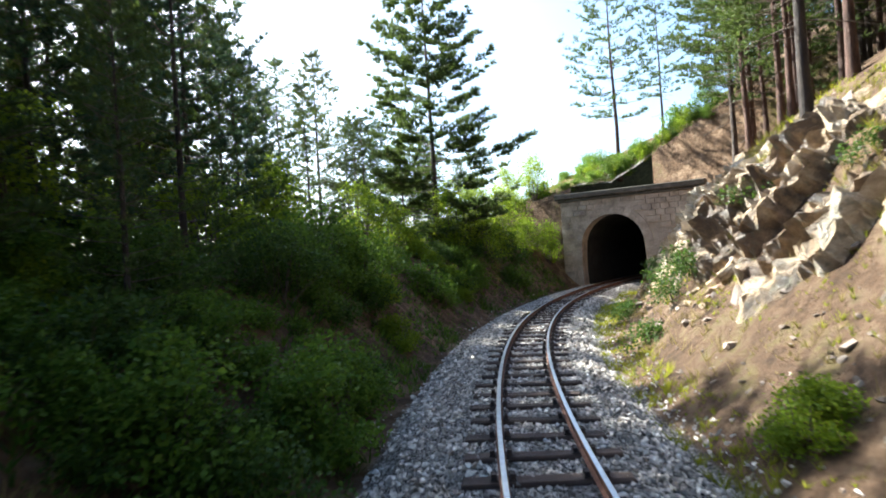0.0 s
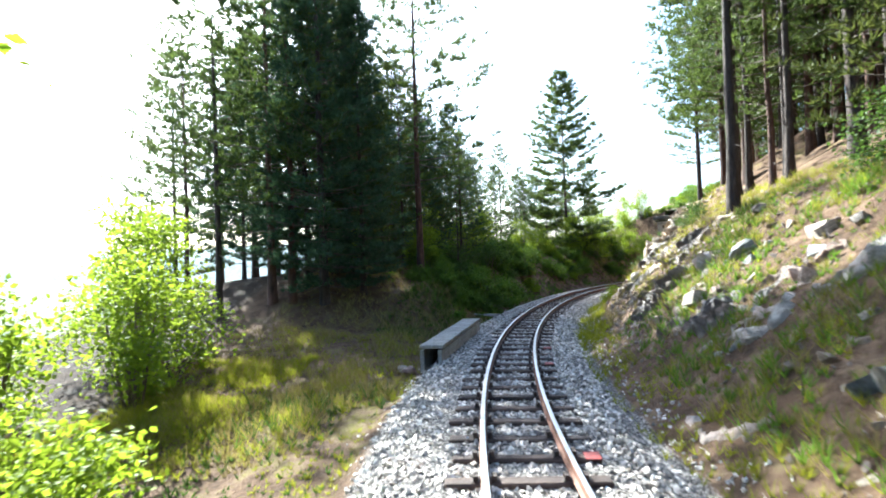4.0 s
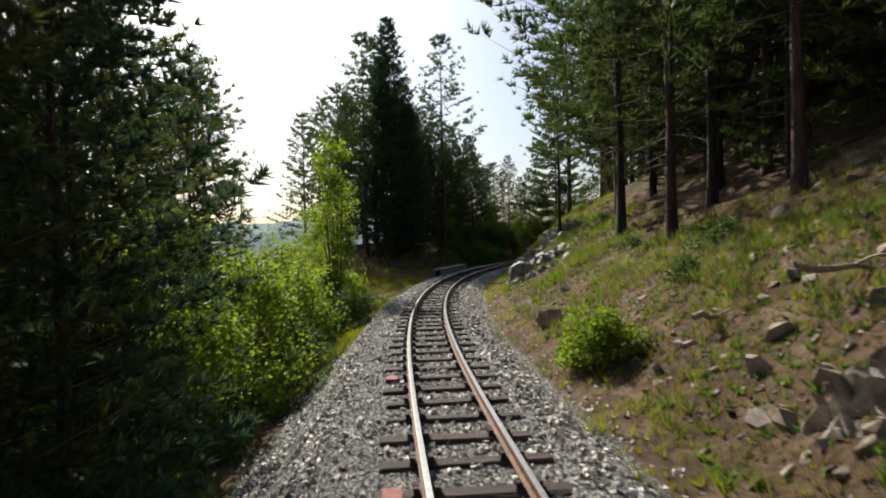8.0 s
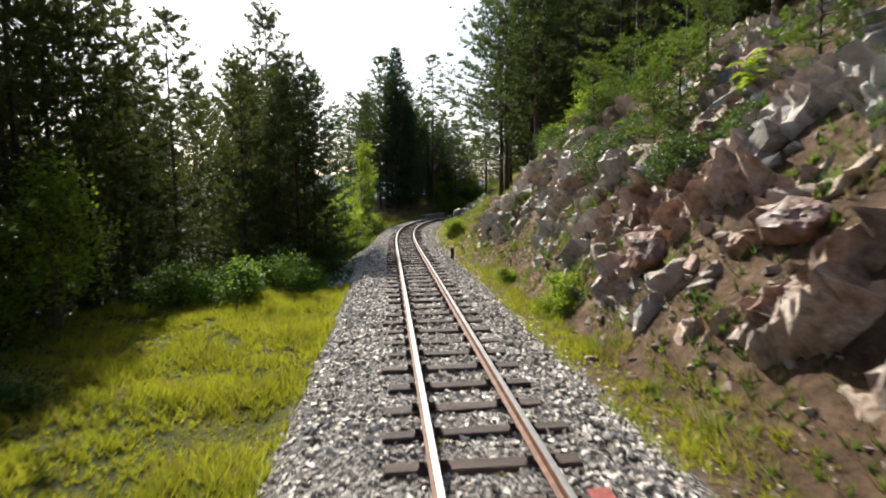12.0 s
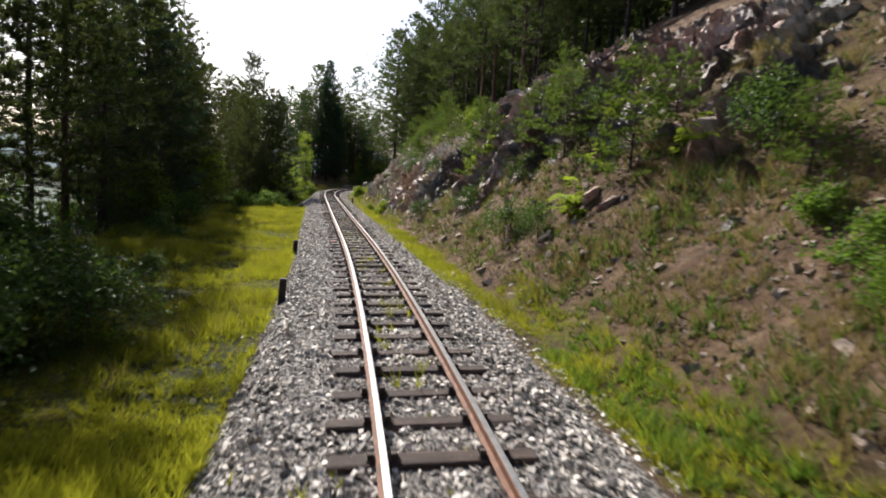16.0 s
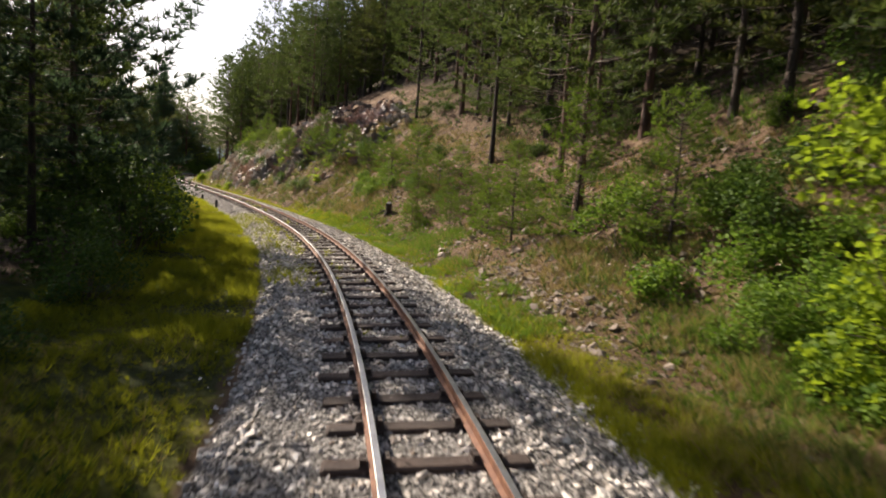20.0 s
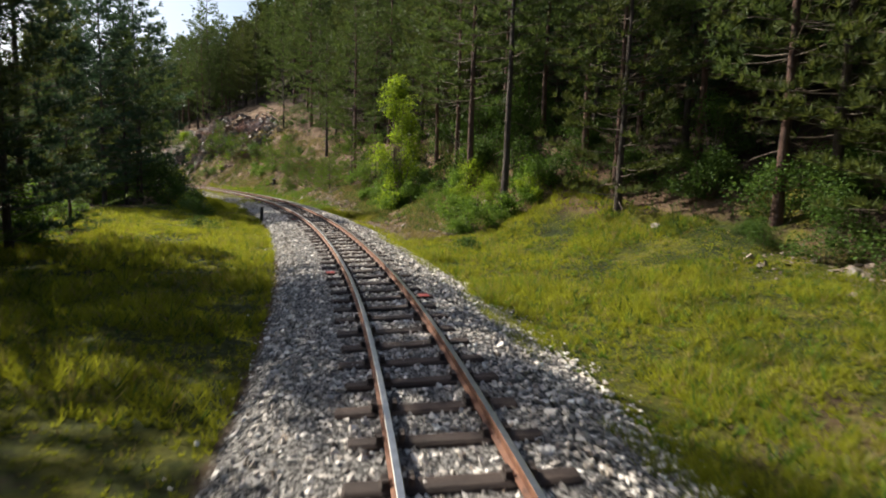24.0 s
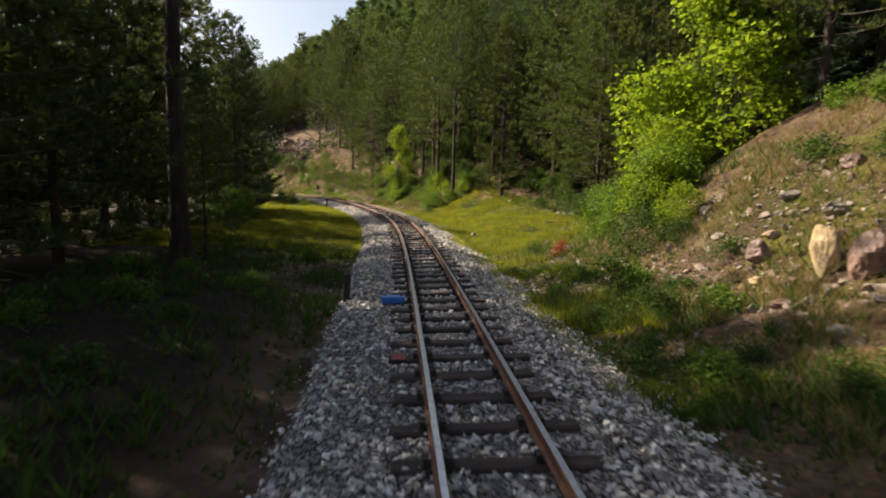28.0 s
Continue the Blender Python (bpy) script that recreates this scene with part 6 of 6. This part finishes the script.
    q0, q1, q2, q3 = i * b + j, i * b + j + 1, (i + 1) * b + j + 1, (i + 1) * b + j
    turn = (g.random(q0.shape) < .5)[..., None]
    f = np.where(turn, np.stack([q0, q1, q2, q0, q2, q3], -1), np.stack([q0, q1, q3, q1, q2, q3], -1))
    keep = np.maximum.reduce([show[:-1, :-1], show[1:, 1:], show[1:, :-1], show[:-1, 1:]]) > .02
    me = mesh_of("bedrock", v, f[keep].reshape(-1, 3), [M_ROCKFACE])
    veil = _fbm(s * .5, up * .5, seed + 12, 3)
    for name, val in (("across", q), ("along", p), ("tone", pale + .08 + .44 * r1 + .36 * r2 + .14 * r3 + .85 * veil), ("red", np.clip(red + .9 * (r2 - .5) + 1.3 * _fbm(s * .35, up * .4, seed + 13, 3), 0, 1)), ("ochre", np.clip(ochre + .3 * (r2 - .5) * (ochre > 0), 0, 1)),
                      ("blue", np.clip((np.sin(r1 * 57.3 + 1) - .1) * 1.6 + .8 * _fbm(s * .4, up * .4, seed + 17, 2), 0, 1))):
        at = me.attributes.new(name, "FLOAT", "POINT")
        at.data.foreach_set("value", val.ravel().astype(np.float32))
    return me


def build_rocks():
    rng = random.Random(14)
    kinds = []
    for k in range(14):
        v, f = block_rock(rng)
        kinds.append([mesh_of("rock_slab", v, f, [m]) for m in M_SLAB])
    faces = [(80, 98.6, 3.4, 10.5, "broken grey and reddish rock face above the track"), (95.4, 110.4, 2.9, 8.5, "layered reddish rock face with bright ledges"),
             (107.8, 121.2, 2.9, 6.8, "pale angular rock outcrop on the bank"), (135, 149, 2.4, 5.6, "grey rock ribs in the grassy bank"), (146, 161, 2.6, 5.4, "low rough rock in the dry bank"), (161, 188, 2.9, 6.2, "sunlit ochre and white rock cutting near the tunnel")]
    sheets = {80: (.3, .05, .26, -.34, .95), 95.4: (.3, .22, .5, .18, 1.0), 107.8: (.3, .38, .5, .14, .95), 135: (.0, .05, .2, -.2, .5), 146: (.0, .6, -.06, -.5, .4), 161: (.2, .9, .7, -.2, .85)}
    # how many loose slabs, of which stone, from which size to which
    slabs = {80: (240, (0, 1, 1, 2), .12, .5), 95.4: (290, (0, 0, 1, 2), .16, .62), 107.8: (285, (0, 0, 0, 1, 2, 2), .16, .62), 135: (60, (0, 2), .15, .5), 146: (24, (0, 3), .12, .36), 161: (260, (3, 3, 3, 0, 1), .2, .75)}
    for s0, s1, d0, d1, label in faces:
        sm = (s0 + s1) / 2
        top = empty_at("rock_face", Matrix.Translation(place(sm, (d0 + d1) / 2)), label, "rock face")
        inv = top.matrix_world.inverted()
        r_, o_, a_, p_, b_ = sheets[s0]
        mass = part("bedrock", rock_sheet(s0, s1, d0 - .2, d1, s0, r_, o_, a_, p_, b_), None, top)
        mass.matrix_parent_inverse = inv
        count, mix_of, lo, hi = slabs[s0]
        made = 0
        while made < count:
            s = rng.uniform(s0 + .6, s1 - .6)
            d = d0 + (d1 - d0) * rng.random() ** 1.15
            if rng.random() < .02:
                made += 1
            if float(_fbm(np.array([s * .42]), np.array([d * .55]), 61, 2)[0]) < (-.1 if d > 3.6 else .08) or (s0 == 161 and s < 164) or rng.random() > .15 + float(rockiness(np.array([s]), np.array([d]))[0]):
                continue
            made += 1
            size = (lo + (hi - lo) * rng.random() ** 2.2) * min(1, .45 + .4 * (d - d0))
            # frame of the slope: along the line, out of the slope, and up it
            th = float(line(s)[3])
            along = Vector((-math.sin(th), math.cos(th), 0))
            a, b = place(s, d - .5), place(s, d + .5)
            rise = (b - a).normalized()
            out = along.cross(rise)
            out = out if out.z > 0 else -out
            tip = radians(48 + rng.gauss(0, 7))
            dip = (-math.cos(tip) * along + math.sin(tip) * rise).normalized()
            across = math.sin(tip) * along + math.cos(tip) * rise
            face = (across * rng.uniform(.35, .85) + out * .75).normalized()
            side = face.cross(dip).normalized()
            dip = side.cross(face)
            m = Matrix((dip, side, face)).transposed().to_4x4() @ Matrix.Rotation(rng.gauss(0, .3), 4, "X") @ Matrix.Rotation(rng.gauss(0, .25), 4, "Y") @ Matrix.Rotation(rng.gauss(0, .4), 4, "Z")
            m = Matrix.Translation(place(s, d) + out * size * rng.uniform(-.16, .1)) @ m @ Matrix.Diagonal((size * rng.uniform(.9, 1.35), size * rng.uniform(.6, 1.0), size * rng.uniform(.4, .75), 1))
            ob = new("rock_slab", kinds[rng.randrange(len(kinds))][rng.choice(mix_of)])
            ob.parent = top
            ob.matrix_parent_inverse = inv
            ob.matrix_basis = m


build_rocks()


def boulder(s, d, size, seed, mat, label, stretch=(1, 1, 1), turn=0.0, up=0.0):
    """A broken stone: a ball cut back by random planes, then roughened."""
    rng = random.Random(seed)
    bm = bmesh.new()
    bmesh.ops.create_icosphere(bm, subdivisions=4, radius=1.0)
    planes = [(Vector((rng.gauss(0, 1), rng.gauss(0, 1), rng.gauss(0, 1))).normalized(), rng.uniform(.30, .48)) for _ in range(15)]
    off = Vector((seed * 3.1, seed * 1.7, 0))
    for v in bm.verts:
        n = v.co.normalized()
        r = min([.56] + [h / max(n.dot(p), .2) for p, h in planes])
        r += .035 * noise.fractal(n * 2.2 + off, 1.0, 2.0, 4) + .018 * noise.fractal(n * 7 + off, 1.0, 2.0, 3)
        v.co = Vector((n.x * stretch[0], n.y * stretch[1], n.z * stretch[2])) * r * size
    ob = new("boulder", mesh_from_bm("boulder", bm, mat))
    ob.matrix_world = Matrix.Translation(place(s, d, size * .18 * stretch[2] + up)) @ Matrix.Rotation(radians(turn_at(s) + turn), 4, "Z")
    return tagged(ob, label, "boulder")


boulder(136.6, 3.0, .85, 1, M_ROCK, "rounded grey boulder at the foot of the bank", (1.1, 1, .9))
boulder(139.0, 4.6, .4, 2, M_ROCK, "pale boulder set in the grassy bank")
boulder(128.2, 2.5, .5, 3, M_PINK, "pinkish slanting stone at the ditch", (1.3, .7, .9))
boulder(119.8, 3.9, .8, 4, M_PINK, "pink broken boulder under the outcrop", (1.2, 1, .8))
boulder(104.0, 3.3, .75, 5, M_ROCK_RED, "large reddish boulder at the foot of the rock face", (1.1, 1.3, .9))
boulder(101.2, 3.7, .7, 6, M_ROCK_RED, "dark red angular boulder beneath an overhang", (1, 1.5, .9))
boulder(25.6, 2.9, .24, 7, M_ROCK, "small pale stone in the meadow grass")
boulder(38.0, 8.6, .30, 8, M_ROCK, "small white stone at the meadow's edge")
boulder(10.4, 4.3, .32, 9, M_ROCK, "pale stone lying on the bank")
boulder(113.6, -4.3, .5, 41, M_ROCK, "pale stone on a heap of rubble under the pines")
boulder(155.8, 3.25, .4, 10, M_ROCK, "white stone on the dry bank")


# ---------------------------------------------------------------- small railway things
def marker_post(s, d, h, white=False, label="short black marker post in the ballast edge"):
    top = empty_at("marker_post", Matrix.Translation(place(s, d, -.08)) @ Matrix.Rotation(radians(turn_at(s) + 6), 4, "Z") @ Matrix.Rotation(radians(3), 4, "Y"), label, "post", "marker posts along the line")
    part("shaft", box_bm(.12, .12, h + .08, (0, 0, (h + .08) / 2), .012), M_BLACKPAINT, top)
    part("cap", box_bm(.125, .125, .05, (0, 0, h + .10), .015), M_IRON, top)
    if white:
        # Thin white plate on the left side only.
        part("white_face", box_bm(.012, .11, h * .8, (-.066, 0, h * .55), .003), M_WHITE, top, "white left face")
    return top


marker_post(11.1, -1.62, .42)
marker_post(50.4, -1.72, .50, label="tall black marker post beside the grass")
marker_post(82.5, -1.66, .34)
marker_post(88.7, -1.72, .34)
marker_post(115.5, 1.42, .36, True, "black marker post with a white face")


def blue_box(s, d):
    """A small blue casing bolted to the sleeper end outside the rail."""
    top = empty_at("track_lubricator", Matrix.Translation(Vector(track_point(np.array([s]), d, -.14)[0])) @ Matrix.Rotation(radians(turn_at(s)), 4, "Z"), "blue painted metal box fixed beside the rail", "track device")
    part("casing", box_bm(.38, .2, .10, (0, 0, .03), .012), M_BLUE, top)
    part("lid", box_bm(.4, .22, .016, (0, 0, .088), .005), M_BLUE, top)
    part("bracket", box_bm(.16, .08, .03, (.24, 0, .0), .006), M_IRON, top)
    for px in (-.14, .14):
        bm = bmesh.new()
        bmesh.ops.create_cone(bm, segments=8, radius1=.018, radius2=.018, depth=.02, cap_ends=True, matrix=Matrix.Translation((px, 0, .105)))
        part("bolt", bm, M_IRON, top)


blue_box(10.1, -.76)


def culvert():
    """Concrete box drain with cover slabs, its dark mouth facing down the line."""
    s0, s1, d = 147.4, 152.6, -1.62
    x, y, z, th, _ = (float(v) for v in line((s0 + s1) / 2))
    a, b = place(s0, d), place(s1, d + .12)
    base = Matrix.Translation(((a.x + b.x) / 2, (a.y + b.y) / 2, z - .36)) @ Matrix.Rotation(math.atan2(b.y - a.y, b.x - a.x) - math.pi / 2, 4, "Z")
    top = empty_at("box_drain", base, "weathered concrete box drain with cover slabs beside the ballast", "drain")
    ln = (b - a).length
    rng = random.Random(2)
    for side in (-1, 1):
        part("side_wall", box_bm(.08, ln, .5, (side * .185, 0, .2), .01, .004, rng), M_CONCRETE, top)
    part("channel_floor", box_bm(.4, ln, .08, (0, 0, -.04), .01), M_CONCRETE, top)
    # Black plug added inside: the drain's inner darkness is put into its colour.
    part("dark_plug", box_bm(.36, .08, .48, (0, ln / 2 - .3, .24), .01), M_NEARBLACK, top)
    n = 6
    for i in range(n):
        part("cover_slab", box_bm(.48, ln / n - .012, .075, (rng.uniform(-.008, .008), -ln / 2 + (i + .5) * ln / n, .52 + rng.uniform(-.006, .006)), .012), M_CONCRETE, top)
    boulder(147.5, -2.12, .3, 21, M_ROCK_RED, "dark stone beside the drain's mouth")
    boulder(147.9, -2.3, .24, 22, M_ROCK, "grey stone beside the drain's mouth")


culvert()


def concrete_beam(s, d0, d1, label):
    x0, y0, z0, _, _ = (float(v) for v in line(s))
    a, b = place(s, d0), place(s + .35, d1)
    a.z, b.z = z0 - .22, z0 - .26
    top = empty_at("concrete_beam", Matrix.Translation((a + b) / 2) @ Matrix.Rotation(math.atan2((b - a).y, (b - a).x), 4, "Z"), label, "beam")
    part("beam", box_bm((b - a).length, .10, .10, (0, 0, 0), .015), M_CONCRETE, top)
    part("foot", box_bm(.3, .26, .34, (-.42 * (b - a).length, 0, -.2), .03), M_CONCRETE, top)
    part("foot", box_bm(.3, .26, .34, (.3 * (b - a).length, 0, -.2), .03), M_CONCRETE, top)


concrete_beam(158.0, -1.55, -3.25, "long grey concrete beam lying across the ditch")


def low_bench(s, d):
    top = empty_at("low_plank_bench", Matrix.Translation(place(s, d)) @ Matrix.Rotation(radians(turn_at(s) - 4), 4, "Z"), "low dark plank bench on short blocks in the grass", "bench")
    for j in range(2):
        part("plank", box_bm(1.5, .16, .05, (0, -.09 + .18 * j, .17), .008), M_SLEEPER, top)
    for px in (-.55, .55):
        part("block", box_bm(.2, .34, .2, (px, 0, .04), .015), M_ROCK, top)


low_bench(28.0, 7.7)


def stump(s, d, h, r, seed, mat, label, lean=0.0):
    rng = random.Random(seed)
    top = empty_at("tree_stump", Matrix.Translation(place(s, d, -.1)) @ Matrix.Rotation(lean, 4, "X"), label, "stump")
    v, f = tube_arrays([(0, 0, 0), (0, 0, .12), (.02, 0, h * .5), (.03, .01, h)], [r * 1.6, r * 1.15, r, r * .92], 11)
    v = v + np.random.default_rng(seed).normal(0, r * .05, v.shape)
    part("bole", mesh_of("bole", v, f, [mat], False), None, top)
    bm = bmesh.new()
    bmesh.ops.create_cone(bm, segments=11, radius1=r * .96, radius2=r * .82, depth=.06, cap_ends=True, matrix=Matrix.Translation((.03, .01, h + .0)))
    part("cut_face", bm, M_BLACKPAINT, top)
    for k in range(4):
        a = k * 1.57 + rng.uniform(-.4, .4)
        t = np.linspace(0, 1, 4)[:, None]
        path = np.array([math.cos(a) * r, math.sin(a) * r, .22]) + np.array([math.cos(a), math.sin(a), -.55]) * t * r * 3
        part("root", mesh_of("root", *tube_arrays(path, r * .35 * (1 - .8 * t[:, 0]), 6), [mat], True), None, top)


stump(71.2, 3.8, .5, .13, 1, M_BARK, "charred dark stump leaning on the grassy bank", .3)
boulder(8.1, 5.3, .78, 31, M_OCHRE, "yellowish upright stone slab on the eroded bank", (.4, .55, 1.5))
for k, (s, d, size, mat, st) in enumerate(((7.5, 5.55, 1.1, M_ROCK_RED, (.9, .7, 1.1)), (8.6, 5.75, .7, M_ROCK_RED, (1.2, .8, .7)), (9.2, 6.3, .6, M_ROCK, (1.1, .9, .7)), (6.9, 6.2, .8, M_ROCK_RED, (1, 1, .9)), (9.9, 5.7, .4, M_PINK, (1.3, .9, .7)), (10.7, 6.5, .5, M_ROCK, (1.2, 1, .6)), (7.9, 4.6, .4, M_ROCK_RED, (1.2, .9, .6)),
                                           (9.0, 4.9, .32, M_OCHRE, (1.1, 1, .6)), (11.3, 5.5, .36, M_ROCK, (1, 1.2, .7)), (6.6, 4.5, .42, M_ROCK, (1.2, 1, .6)), (10.2, 7.3, .6, M_ROCK_RED, (1.2, 1, .7)), (8.2, 6.9, .7, M_OCHRE, (1.3, .8, .6)))):
    boulder(s, d, size * .72, 70 + k, mat, "broken stone sticking out of the eroded bank", st)
boulder(9.6, 5.3, .45, 33, M_ROCK_RED, "dark stone on the eroded bank")


def dead_branch(s, d, ln, turn, seed, label="bleached dead branch lying on the slope"):
    g = np.random.default_rng(seed)
    t = np.linspace(0, 1, 8)
    path = np.column_stack([t * ln - ln / 2, np.cumsum(g.normal(0, .03 * ln, 8)), .05 + np.abs(g.normal(0, .02, 8))])
    top = empty_at("dead_branch", Matrix.Translation(place(s, d, .02)) @ Matrix.Rotation(turn, 4, "Z"), label, "branch")
    part("stem", mesh_of("stem", *tube_arrays(path, .05 * (1 - .7 * t), 6), [M_LOG], True), None, top)
    for k in (3, 5):
        e = path[k] + np.array([.25, .3 * (-1) ** k, .15])
        part("twig", mesh_of("twig", *tube_arrays([path[k], (path[k] + e) / 2 + (0, 0, .03), e], [.02, .014, .005], 4), [M_LOG], True), None, top)


dead_branch(123.4, 3.6, .8, 1.0, 3)
dead_branch(121.8, 4.4, 1.4, .4, 4)
dead_branch(31.5, 9.6, 1.6, 2.4, 5, "fallen pale branch on the rubble heap")
dead_branch(137.9, 2.3, .9, .3, 6, "dark fallen branch lying in the ditch")
plant(leafy_thing("red_leaved_shrub", leafy_meshes(180, .5, .5, 2, 700, .06, M_LEAF_RED, 6, .2), "small shrub with red autumn leaves", "shrub", ""), 16.5, 3.9, 1.0)


def dead_sapling(s, d, h, turn, lean, seed):
    """A bare bleached stem that leans out of the slope, with a few forks."""
    g = np.random.default_rng(seed)
    t = np.linspace(0, 1, 9)
    path = np.column_stack([lean * h * t, np.cumsum(g.normal(0, .025 * h, 9)), -.15 + h * (t - .35 * t * t)])
    top = empty_at("dead_sapling", Matrix.Translation(place(s, d)) @ Matrix.Rotation(turn, 4, "Z"), "bare bleached dead sapling leaning from the slope", "dead tree")
    part("stem", mesh_of("stem", *tube_arrays(path, .035 * (1 - .8 * t), 6), [M_LOG], True), None, top)
    for k in (3, 5, 6):
        e = path[k] + np.array([.5, .45 * (-1) ** k, .25 + .1 * k])
        part("twig", mesh_of("twig", *tube_arrays([path[k], (path[k] + e) / 2 + (0, 0, .05), e], [.016, .012, .005], 4), [M_LOG], True), None, top)


dead_sapling(50.2, 8.3, 1.9, radians(turn_at(50) + 175), .9, 2)
dead_sapling(49.2, 7.8, 1.3, radians(turn_at(49) + 200), 1.1, 3)
for k, (s, d, size) in enumerate(((31.4, 9.7, .45), (30.4, 10.3, .38), (32.3, 10.2, .5), (29.6, 9.8, .3), (33.0, 9.6, .32))):
    boulder(s, d, size, 50 + k, M_ROCK, "grey stone in the rubble heap at the wood's edge")
